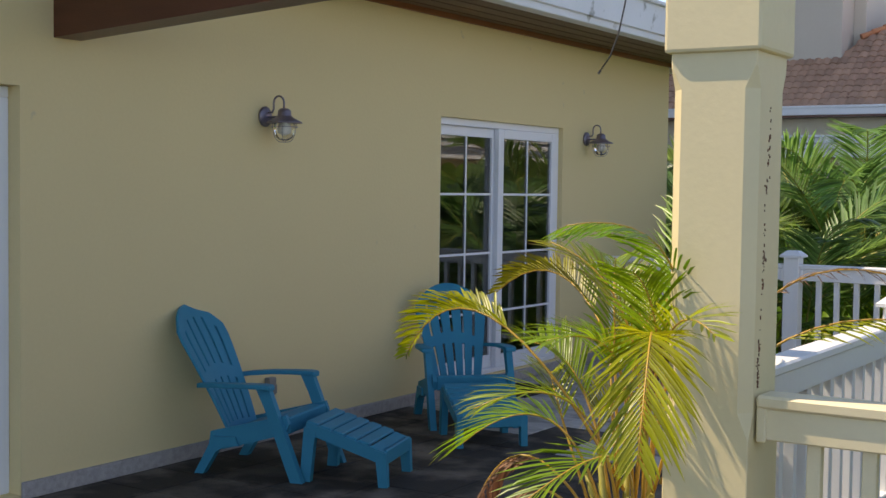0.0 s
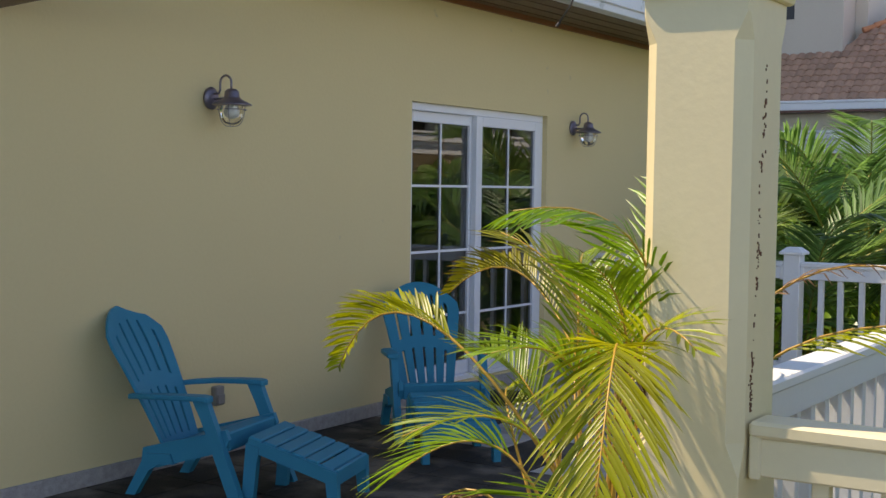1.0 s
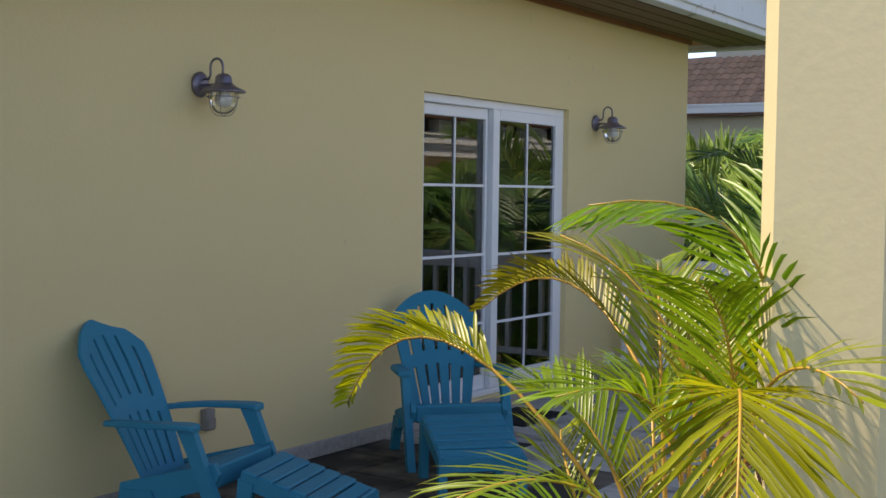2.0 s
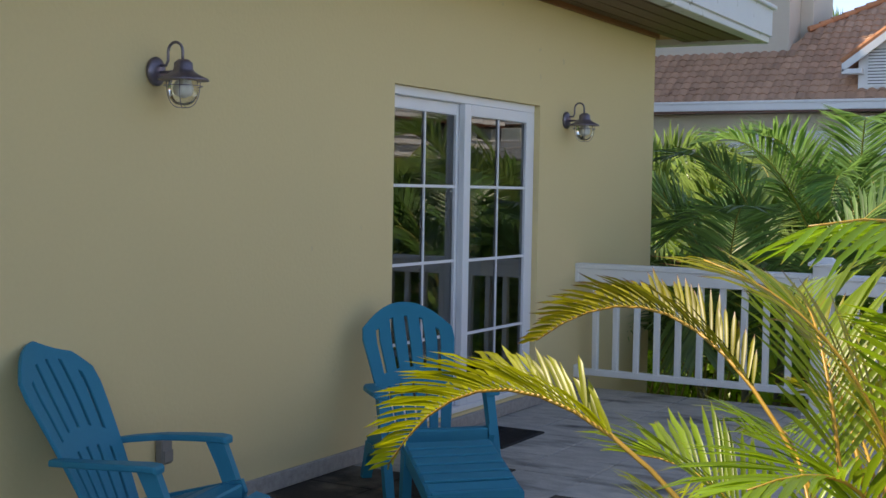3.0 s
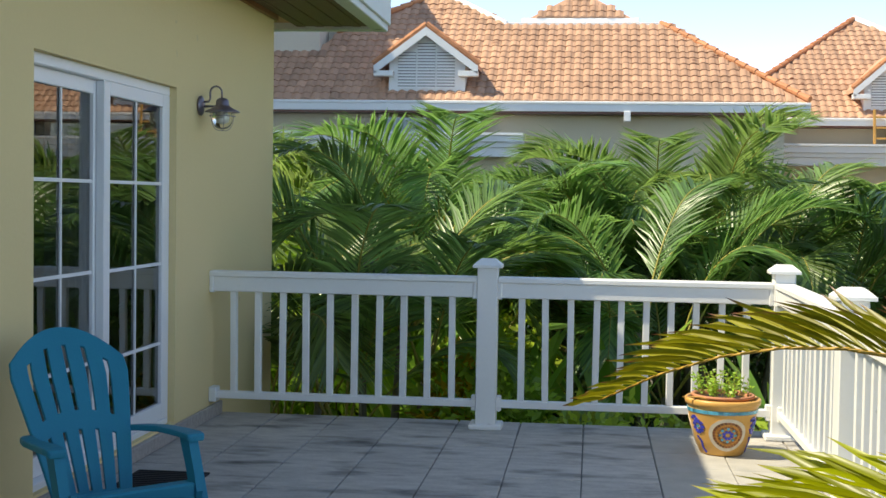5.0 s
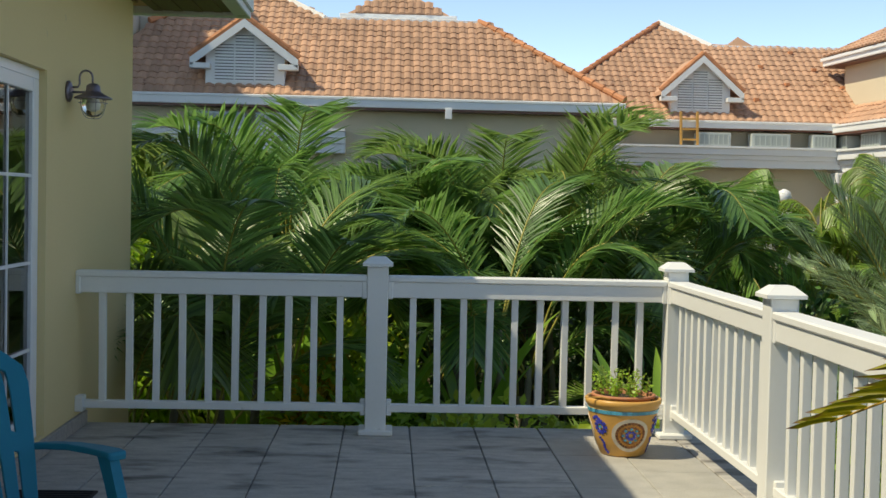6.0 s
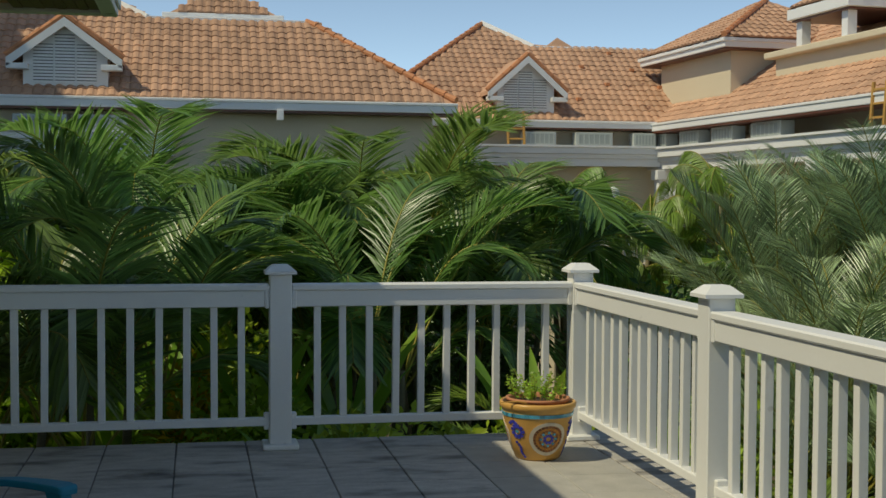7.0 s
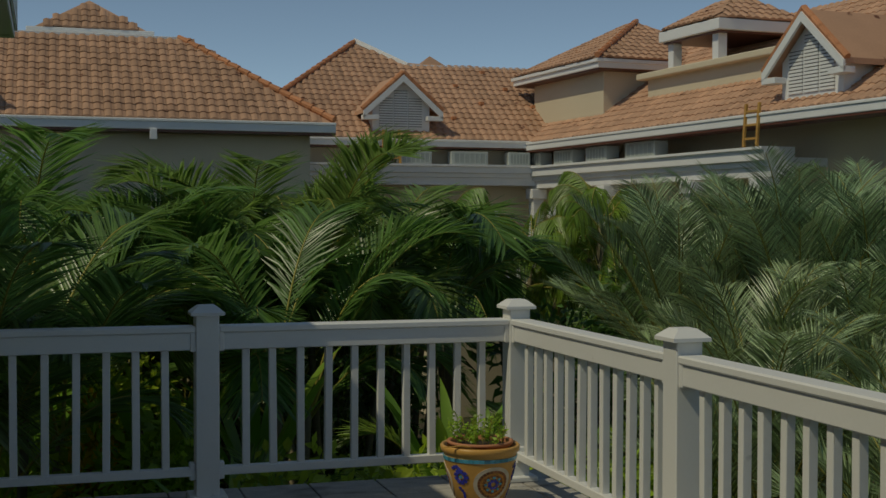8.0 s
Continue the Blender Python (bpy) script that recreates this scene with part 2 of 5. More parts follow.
# ---- building helpers ----
class Geo:
    """Loose mesh building: lists of corners and faces."""

    def __init__(self):
        self.v, self.f, self.tip = [], [], []

    def add(self, vs, fs, m=None):
        k = len(self.v)
        self.v += [tuple(m @ Vector(p)) for p in vs] if m is not None else [tuple(p) for p in vs]
        self.f += [tuple(i + k for i in q) for q in fs]
        return self

    def box(self, x0, x1, y0, y1, z0, z1, b=0.0, m=None):
        """A box, with its edges cut by b."""
        if b <= 0:
            vs = [(x, y, z) for x in (x0, x1) for y in (y0, y1) for z in (z0, z1)]
            return self.add(vs, [(0, 1, 3, 2), (4, 6, 7, 5), (0, 4, 5, 1), (2, 3, 7, 6), (0, 2, 6, 4), (1, 5, 7, 3)], m)
        bm = bmesh.new()
        bmesh.ops.create_cube(bm, size=1)
        for w in bm.verts:
            w.co = Vector(((x0 + x1) / 2 + w.co.x * (x1 - x0), (y0 + y1) / 2 + w.co.y * (y1 - y0), (z0 + z1) / 2 + w.co.z * (z1 - z0)))
        bmesh.ops.bevel(bm, geom=bm.edges[:], offset=b, segments=2 if b > 0.008 else 1, affect="EDGES", profile=0.5)
        bm.verts.index_update()
        self.add([w.co.copy() for w in bm.verts], [[w.index for w in q.verts] for q in bm.faces], m)
        bm.free()
        return self

    def lathe(self, profile, n=24, m=None, cap=True):
        vs = [(r * math.cos(2 * math.pi * i / n), r * math.sin(2 * math.pi * i / n), z) for r, z in profile for i in range(n)]
        fs = [(j * n + i, j * n + (i + 1) % n, (j + 1) * n + (i + 1) % n, (j + 1) * n + i) for j in range(len(profile) - 1) for i in range(n)]
        if cap:
            fs += [tuple(range(n))[::-1], tuple((len(profile) - 1) * n + i for i in range(n))]
        return self.add(vs, fs, m)

    def tube(self, pts, r, n=6, r1=None, m=None):
        pts = [Vector(p) for p in pts]
        vs, fs = [], []
        for k, p in enumerate(pts):
            d = (pts[min(k + 1, len(pts) - 1)] - pts[max(k - 1, 0)]).normalized()
            a = d.orthogonal().normalized() if k == 0 else (a - d * a.dot(d)).normalized()
            c = d.cross(a)
            rr = r if r1 is None else r + (r1 - r) * k / (len(pts) - 1)
            vs += [p + (a * math.cos(2 * math.pi * i / n) + c * math.sin(2 * math.pi * i / n)) * rr for i in range(n)]
        for k in range(len(pts) - 1):
            fs += [(k * n + i, k * n + (i + 1) % n, (k + 1) * n + (i + 1) % n, (k + 1) * n + i) for i in range(n)]
        fs += [tuple(range(n))[::-1], tuple((len(pts) - 1) * n + i for i in range(n))]
        return self.add(vs, fs, m)

    def prism(self, outline, y0, y1, m=None):
        """An outline of (x, z) drawn out along y."""
        n = len(outline)
        vs = [(x, y0, z) for x, z in outline] + [(x, y1, z) for x, z in outline]
        return self.add(vs, [tuple(range(n)), tuple(range(n, 2 * n))[::-1]] + [(i, i + n, (i + 1) % n + n, (i + 1) % n) for i in range(n)], m)

    def mesh(self, name, material, smooth=False):
        me = bpy.data.meshes.new(name)
        me.from_pydata(self.v, [], self.f)
        me.materials.append(material)
        if self.tip:
            at = me.attributes.new("tip", "FLOAT", "POINT")
            at.data.foreach_set("value", self.tip)
        me.update()
        bm = bmesh.new()
        bm.from_mesh(me)
        if len(bm.faces) < 20000 and not self.tip:
            bmesh.ops.recalc_face_normals(bm, faces=bm.faces)
            bm.to_mesh(me)
        bm.free()
        if smooth:
            me.polygons.foreach_set("use_smooth", [True] * len(me.polygons))
        return me


def part(name, geo, material, parent=None, label="", smooth=False, kind=""):
    ob = new(name, geo.mesh(name, material, smooth) if isinstance(geo, Geo) else geo)
    if parent:
        ob.parent = parent
    return tagged(ob, label=label, kind=kind)


def thing(name, m, label, category, group="", kind=""):
    ob = new(name)
    ob.empty_display_size = 0.1
    ob.matrix_world = m
    return tagged(ob, label, category, group, kind)


def structure(name, geo, material, label, category):
    return tagged(part(name, geo, material), label, category, kind="structure")


# ---- the terrace and its house: large structure ----
WX = -5.6            # the wall's face
DOOR = (8.68, 10.66, 0.10, 2.15)
SIDE = (3.70, 4.83, 0.02, 2.09)
WALL_TOP = 2.93
g = Geo()
for y0, y1, z0, z1 in ((-3.0, SIDE[0], -3.2, WALL_TOP), (SIDE[0], SIDE[1], SIDE[3], WALL_TOP), (SIDE[0], SIDE[1], -3.2, SIDE[2]),
                       (SIDE[1], DOOR[0], -3.2, WALL_TOP), (DOOR[0], DOOR[1], DOOR[3], WALL_TOP), (DOOR[0], DOOR[1], -3.2, DOOR[2]),
                       (DOOR[1], 13.0, -3.2, WALL_TOP)):
    g.box(WX - 0.25, WX, y0, y1, z0, z1)
wall_east = structure("wall_east", g, M_WALL, "cream plastered house wall beside the terrace", "wall")
g = Geo().box(-12.0, WX - 0.25, 12.75, 13.0, -3.2, WALL_TOP)
structure("wall_north", g, M_WALL, "cream plastered end wall of the house", "wall")
g = Geo().box(-12.0, -11.8, -3.0, 12.75, -3.2, WALL_TOP)
structure("wall_west", g, M_WALL, "cream plastered back wall of the house", "wall")
g = Geo().box(-12.0, WX - 0.25, -3.25, -3.0, -3.2, WALL_TOP)
structure("wall_south", g, M_WALL, "cream plastered end wall of the house", "wall")
g = Geo().box(-11.8, WX - 0.25, -3.0, 12.75, 2.6, 2.75)
structure("ceiling", g, M_ROOM, "plain painted ceiling of the rooms", "ceiling")
g = Geo().box(-11.8, WX - 0.25, -3.0, 12.75, -0.1, 0.02)
structure("room_floor", g, M_ROOM, "dim plain floor of the rooms", "floor")
g = Geo().box(-9.6, -9.45, -3.0, 12.75, 0.02, 2.6)
structure("room_wall", g, M_ROOM, "dim painted inner wall", "wall")

# the deck: slab, joints, and the border along its edge
slab = Geo().box(WX, -1.62, -3.0, 11.66, -0.28, -0.012).box(-1.62, 4.5, -3.0, 4.62, -0.28, -0.012)
floor = structure("floor", slab, M_GROUT, "grey stone paved terrace floor with dirty joints", "floor")
under = Geo().box(WX, -1.75, -2.9, 11.45, -3.2, -0.28).box(-1.75, 4.3, -2.9, 4.5, -3.2, -0.28)
structure("terrace_base", under, M_WALL, "cream plastered base under the terrace", "wall")
skirt = Geo().box(WX + 0.001, WX + 0.024, SIDE[1], DOOR[0], 0.0, 0.088, 0.004).box(WX + 0.001, WX + 0.024, DOOR[1], 11.6, 0.0, 0.088, 0.004)
skirt.box(WX - 0.06, WX + 0.03, DOOR[0], DOOR[1], 0.0, 0.085, 0.006)
structure("baseboard", skirt, M_SKIRT, "speckled grey granite skirting along the wall", "skirting")

# eave: trim board, slatted soffit, gutter and fascia, roof above
EX = -4.8
g = Geo()
for i in range(8):
    x0 = WX + 0.03 + i * (EX - WX - 0.17) / 8
    g.box(x0, x0 + 0.072, -3.0, 13.75, 2.925 + 0.004 * (i % 2), 2.945)
structure("soffit", g, M_SOFFIT, "dark brown slatted boards under the eave", "soffit")
structure("trim", Geo().box(WX + 0.002, WX + 0.03, -3.0, 13.02, 2.885, 2.94, 0.005), M_TRIM, "orange brown trim board along the wall top", "trim")
g = Geo().box(EX - 0.14, EX - 0.02, -3.0, 13.8, 2.90, 2.975, 0.01).box(EX - 0.02, EX, -3.0, 13.82, 2.955, 3.225, 0.008).box(EX - 0.02, EX + 0.035, -3.0, 13.84, 3.20, 3.235, 0.006)
g.box(WX - 2.0, EX - 0.02, 13.78, 13.82, 2.955, 3.225, 0.006).box(WX - 2.0, EX - 0.14, 13.66, 13.78, 2.90, 2.975, 0.008)
structure("gutter", g, M_FASCIA, "weathered white gutter and fascia of the eave", "gutter")
g = Geo().add([(EX, -3, 3.23), (EX, 13.8, 3.23), (-8.8, 13.8, 4.0), (-8.8, -3, 4.0), (-12.8, 13.8, 3.23), (-12.8, -3, 3.23),
               (EX, -3, 2.96), (EX, 13.8, 2.96), (-12.8, 13.8, 2.96), (-12.8, -3, 2.96)],
              [(0, 1, 2, 3), (3, 2, 4, 5), (0, 3, 5, 9, 6), (1, 7, 8, 4, 2), (6, 9, 8, 7)])
structure("roof", g, M_ROOFTILE, "orange clay roof of the near house", "roof")
bm_ = Geo().prism([(-5.6, 2.35), (-2.9, 2.512), (-2.9, 2.712), (-5.6, 2.55)], 5.04, 5.22)
structure("beam", bm_, M_BROWN, "red brown stained roof beam fixed to the wall", "beam")

# the sliding door
door = thing("door_1", Matrix.Translation((WX + 0.032, DOOR[0], DOOR[2])), "white framed sliding glass door with narrow glazing bars", "door", kind="structure")
W, H = DOOR[1] - DOOR[0], DOOR[3] - DOOR[2]
g = Geo().box(-0.16, -0.075, 0, W, H - 0.055, H, 0.004).box(-0.16, -0.075, 0, 0.05, 0, H - 0.055, 0.004).box(-0.16, -0.075, W - 0.05, W, 0, H - 0.055, 0.004).box(-0.16, -0.06, 0.05, W - 0.05, 0, 0.035, 0.004)
part("outer_frame", g, M_VINYL, door)


def sash(y0, y1, x, bars):
    z0, z1 = 0.036, H - 0.056
    s, d = 0.085, 0.045
    f = Geo().box(x - d, x, y0, y0 + s, z0, z1, 0.004).box(x - d, x, y1 - s, y1, z0, z1, 0.004)
    f.box(x - d, x, y0 + s, y1 - s, z1 - 0.075, z1, 0.004).box(x - d, x, y0 + s, y1 - s, z0, z0 + 0.10, 0.004)
    leaf = part("sliding_panel", f, M_VINYL, door)
    part("pane", Geo().box(x - 0.027, x - 0.021, y0 + s - 0.01, y1 - s + 0.01, z0 + 0.09, z1 - 0.065), M_PANE, leaf, "dark reflecting glass")
    gy = (y0 + y1) / 2
    part("glazing_bar", Geo().box(x - 0.019, x - 0.010, gy - 0.008, gy + 0.008, z0 + 0.1, z1 - 0.075), M_VINYL, leaf)
    for zz in bars:
        part("glazing_bar", Geo().box(x - 0.018, x - 0.008, y0 + s, y1 - s, zz - DOOR[2] - 0.009, zz - DOOR[2] + 0.009), M_VINYL, leaf)
    return leaf


sash(0.93, W - 0.05, -0.07, (0.60, 1.08, 1.56))
sash(0.052, 0.99, -0.118, (0.60, 1.08, 1.56))
mats = thing("doormat", Matrix.Translation((-5.28, 9.42, 0.0)), "black rubber doormat lying before the sliding door", "doormat")
part("mat_pad", Geo().box(-0.2, 0.2, -0.3, 0.3, 0.0, 0.012, 0.005), M_MAT, mats)
for i in range(14):
    part("rubber_rib", Geo().box(-0.185, 0.185, -0.28 + i * 0.0415, -0.26 + i * 0.0415, 0.012, 0.016), M_MAT, mats)
# curtain inside, behind the panes
g = Geo()
for i in range(44):
    y = 9.78 + i * 0.019
    g.add([(-6.05 + 0.02 * math.sin(i * 1.3), y, 0.1), (-6.05 + 0.02 * math.sin((i + 1) * 1.3), y + 0.019, 0.1), (-6.05 + 0.02 * math.sin((i + 1) * 1.3), y + 0.019, 2.3), (-6.05 + 0.02 * math.sin(i * 1.3), y, 2.3)], [(0, 1, 2, 3)])
cur = thing("curtain", Matrix.Identity(4), "pale hanging curtain behind the glass door", "curtain")
part("cloth", g, M_CURTAIN, cur, smooth=True)
part("curtain_rod", Geo().tube([(-6.05, 9.6, 2.31), (-6.05, 10.75, 2.31)], 0.012, 8).box(-6.07, -5.85, 10.70, 10.72, 2.30, 2.32), M_BRONZE, cur)

# the plain door at the wall's other end
door2 = thing("door_2", Matrix.Translation((WX, SIDE[0], SIDE[2])), "white painted closed door in a deep wall opening", "door", kind="structure")
W2, H2 = SIDE[1] - SIDE[0], SIDE[3] - SIDE[2]
part("outer_frame", Geo().box(-0.16, -0.085, 0, W2, H2 - 0.06, H2, 0.005).box(-0.16, -0.085, 0, 0.07, 0, H2 - 0.06, 0.005).box(-0.16, -0.085, W2 - 0.07, W2, 0, H2 - 0.06, 0.005), M_VINYL, door2)
part("door_leaf", Geo().box(-0.165, -0.125, 0.07, W2 - 0.07, 0.005, H2 - 0.06, 0.004), M_VINYL, door2)

# ---- column and rails ----
col = thing("column", Matrix.Translation((-1.785, 4.478, 0)), "cream painted square column with chamfered edges and rust stains", "column")
hw, ch = 0.137, 0.036


def oct_ring(w, c, z):
    return [(x, y, z) for x, y in ((-w + c, -w), (w - c, -w), (w, -w + c), (w, w - c), (w - c, w), (-w + c, w), (-w, w - c), (-w, -w + c))]


rings = [(hw, 0.003, 0.0), (hw, 0.003, 0.5), (hw, 0.003, 0.86), (hw, ch, 0.94), (hw, ch, 1.92), (hw, 0.006, 1.985), (hw, 0.003, 2.03)]
g = Geo()
g.add([p for r in rings for p in oct_ring(*r)], [(k * 8 + i, k * 8 + (i + 1) % 8, k * 8 + 8 + (i + 1) % 8, k * 8 + 8 + i) for k in range(6) for i in range(8)])
part("shaft", g, M_COLUMN, col)
part("capital", Geo().box(-0.156, 0.156, -0.156, 0.156, 2.03, 2.75, 0.012), M_COLUMN, col)
rnd = random.Random(4)
g = Geo()
for k in range(210):
    u = rnd.random()
    z = 1.86 - 0.85 * u + rnd.gauss(0, 0.006)
    y = -hw + 0.125 - 0.055 * u + 0.006 * math.sin(z * 15) + rnd.gauss(0, 0.004 + 0.006 * (rnd.random() < 0.2))
    if rnd.random() < 0.75 * abs(math.sin(z * 9)):
        continue
    s = rnd.uniform(0.0008, 0.0042)
    g.box(hw - 0.001, hw + 0.0025, y - s * 0.6, y + s * 0.6, z - s, z + s * rnd.uniform(0.8, 2.4))
part("rust_stain", g, M_RUST, col, "dark rust crumbs along a crack", kind="stuff")


def post(x, y, material=M_WHITE):
    p = thing("railing_post", Matrix.Translation((x, y, 0)), "white painted square railing post with a hipped cap", "post", "terrace railing posts")
    part("shaft", Geo().box(-0.066, 0.066, -0.066, 0.066, 0.0, 1.055, 0.005), material, p)
    part("plinth", Geo().box(-0.108, 0.108, -0.108, 0.108, 0.0, 0.035, 0.008), material, p)
    w = 0.094
    c = Geo().add([(-w, -w, 1.055), (w, -w, 1.055), (w, w, 1.055), (-w, w, 1.055), (-w, -w, 1.072), (w, -w, 1.072), (w, w, 1.072), (-w, w, 1.072),
                   (-.055, -.055, 1.105), (.055, -.055, 1.105), (.055, .055, 1.105), (-.055, .055, 1.105), (-.045, -.045, 1.112), (.045, -.045, 1.112), (.045, .045, 1.112), (-.045, .045, 1.112)],
                  [(3, 2, 1, 0), (12, 13, 14, 15)] + [(k * 4 + i, k * 4 + (i + 1) % 4, k * 4 + 4 + (i + 1) % 4, k * 4 + 4 + i) for k in range(3) for i in range(4)])
    part("cap", c, material, p)
    for sx, sy in ((1, 0), (-1, 0), (0, 1), (0, -1)):
        if abs(x + 1.855) < 0.01 and sx == 1:
            continue
        if y > 11 and sy == 1:
            continue
        if abs(x + 1.855) > 0.01 and sy:
            continue
        if 5 < y < 11 and sx:
            continue
        b = Geo().box(0.066, 0.098, -0.03, 0.03, 0.115, 0.215, 0.005, pose(0, 0, 0, 0, 0, math.degrees(math.atan2(sy, sx))))
        part("rail_bracket", b, material, p)
    return p


def railing(p0, p1, n, material=M_WHITE, end0=0.066, end1=0.066):
    """A bay of railing between two supports, with n balusters."""
    d = Vector((p1[0] - p0[0], p1[1] - p0[1], 0))
    length = d.length
    r = thing("railing", Matrix.Translation((p0[0], p0[1], 0)) @ pose(0, 0, 0, 0, 0, math.degrees(math.atan2(d.y, d.x))),
              "white painted wooden railing bay with square balusters" if material is M_WHITE else "cream painted wooden railing bay with square balusters", "railing", "terrace railing bays")
    a, b = end0, length - end1
    part("top_rail", Geo().box(a, b, -0.062, 0.062, 0.955, 0.995, 0.008), material, r)
    part("apron", Geo().box(a, b, -0.048, 0.048, 0.858, 0.957, 0.005), material, r)
    part("bottom_rail", Geo().box(a, b, -0.032, 0.032, 0.138, 0.186, 0.005), material, r)
    end_block = Geo().box(0, 0.03, -0.056, 0.056, 0.85, 0.962, 0.005)
    me = end_block.mesh("end_block", material)
    for x in (a, b - 0.03):
        e = part("end_block", me, material, r)
        e.location.x = x
    bal = Geo().box(-0.021, 0.021, -0.021, 0.021, 0.18, 0.87, 0.003).mesh("baluster", material)
    rr = random.Random(int(length * 1000))
    for i in range(n):
        o = part("baluster", bal, material, r)
        o.location = (a + (b - a) * (i + 1) / (n + 1), 0, 0)
        o.rotation_euler = (rr.gauss(0, 0.003), rr.gauss(0, 0.004), rr.gauss(0, 0.04))
    return r


NY, RX = 11.4, -1.855
railing((WX, NY), (-3.74, NY), 10, end0=0.0)
railing((-3.74, NY), (RX, NY), 10)
railing((RX, NY), (RX, 9.27), 12)
railing((RX, 9.27), (RX, 7.1), 12)
railing((RX, 7.1), (RX, 4.6), 14, end1=0.0)
railing((-1.64, 4.44), (1.2, 4.44), 16, M_CREAMRAIL, end0=0.0)
railing((1.2, 4.44), (4.2, 4.44), 16, M_CREAMRAIL)
for x, y in ((-3.74, NY), (RX, NY), (RX, 9.27), (RX, 7.1)):
    post(x, y)
post(1.2, 4.44, M_CREAMRAIL)
g = Geo().box(WX, WX + 0.05, NY - 0.05, NY + 0.05, 0.115, 0.215, 0.005)
tagged(part("rail_foot", g, M_WHITE), "white bracket holding the railing to the wall", "bracket")

# ---- chairs and footstools ----
def back_point(u, v):
    """The chair back's surface: u across from -1 to 1, v up from 0 to 1."""
    top = 1.0 - 0.19 * abs(u) ** 2.2
    v = v * top
    half = 0.168 + 0.092 * min(v / 0.72, 1.0) - 0.02 * max(0.0, (v - 0.72) / 0.28)
    x = -0.14 - 0.30 * v - 0.06 * v * v - 0.025 * (1 - u * u)
    return (x, u * half, 0.215 + 0.715 * v - 0.02 * v * v)


def adirondack(m):
    c = thing("adirondack_chair", m, "bright blue moulded plastic garden chair with slatted back and seat", "chair", "blue garden chairs")
    edges, slot = [], []
    for i in range(6):
        a, b = -1 + i * 2 / 6, -1 + (i + 1) * 2 / 6
        gap = 0.035
        cols = [a + (gap if i else 0), (a + b) / 2, b - (gap if i < 5 else 0)]
        edges += cols
        slot += [False, False] + ([True] if i < 5 else [])
    rows = [0, 0.03, 0.06, 0.12, 0.18, 0.24, 0.30, 0.36, 0.40, 0.44, 0.475, 0.51, 0.57, 0.64, 0.70, 0.76, 0.82, 0.86, 0.89, 0.93, 0.97, 1.0]
    g = Geo()
    vs = [back_point(u, v) for v in rows for u in edges]
    n = len(edges)
    fs = []
    for j in range(len(rows) - 1):
        for i in range(n - 1):
            low, high = rows[j], rows[j + 1]
            if slot[i] and ((low >= 0.055 and high <= 0.405) or (low >= 0.505 and high <= 0.895 - (0.03 if i in (2, 14) else 0))):
                continue
            fs.append((j * n + i, j * n + i + 1, (j + 1) * n + i + 1, (j + 1) * n + i))
    g.add(vs, fs)
    b = part("backrest", g, M_BLUE, c)
    so = b.modifiers.new("thick", "SOLIDIFY")
    so.thickness, so.offset = 0.018, 0.0
    bv = b.modifiers.new("edge", "BEVEL")
    bv.width, bv.segments, bv.limit_method = 0.004, 2, "ANGLE"
    for i in range(5):
        x0 = -0.165 + i * 0.088
        tilt = -17 if i < 4 else 4
        z = 0.228 + i * 0.0285
        part("seat_slat", Geo().box(0, 0.082, -0.245, 0.245, -0.02, 0.0, 0.006, pose(x0, 0, z, 0, tilt, 0)), M_BLUE, c)
    part("seat_front", Geo().box(0.245, 0.27, -0.245, 0.245, 0.25, 0.345, 0.008), M_BLUE, c)
    for s in (-1, 1):
        y0, y1 = sorted((s * 0.245, s * 0.272))
        part("side_rail", Geo().prism([(-0.20, 0.24), (-0.21, 0.17), (-0.12, 0.145), (0.26, 0.255), (0.28, 0.31), (0.26, 0.36)], y0, y1), M_BLUE, c)
        y0, y1 = sorted((s * 0.235, s * 0.285))
        part("rear_leg", Geo().prism([(-0.04, 0.22), (-0.18, 0.215), (-0.225, 0.13), (-0.295, 0.0), (-0.24, 0.0), (-0.16, 0.13), (-0.10, 0.165), (-0.02, 0.17)], y0, y1), M_BLUE, c)
        y0, y1 = sorted((s * 0.262, s * 0.305))
        part("front_leg", Geo().prism([(0.09, 0.51), (0.17, 0.51), (0.185, 0.47), (0.375, 0.0), (0.305, 0.0), (0.145, 0.40), (0.115, 0.46)], y0, y1), M_BLUE, c)
        # arm: a bent board, broad at the front
        pts = [(-0.31, 0.195, 0.24, 0.495), (-0.22, 0.225, 0.285, 0.507), (-0.10, 0.255, 0.32, 0.517), (0.03, 0.255, 0.332, 0.523), (0.14, 0.25, 0.336, 0.526), (0.178, 0.252, 0.332, 0.523), (0.188, 0.26, 0.325, 0.516)]
        vs = [(x, s * y, z + dz) for x, ya, yb, z in pts for y, dz in ((ya, 0), (yb, 0), (yb, -0.026), (ya, -0.026))]
        fs = [(k * 4 + i, k * 4 + (i + 1) % 4, k * 4 + 4 + (i + 1) % 4, k * 4 + 4 + i) for k in range(6) for i in range(4)] + [(0, 1, 2, 3), (24, 25, 26, 27)]
        a = part("armrest", Geo().add(vs, fs), M_BLUE, c)
        bv = a.modifiers.new("edge", "BEVEL")
        bv.width, bv.segments, bv.limit_method = 0.007, 2, "ANGLE"
    return c


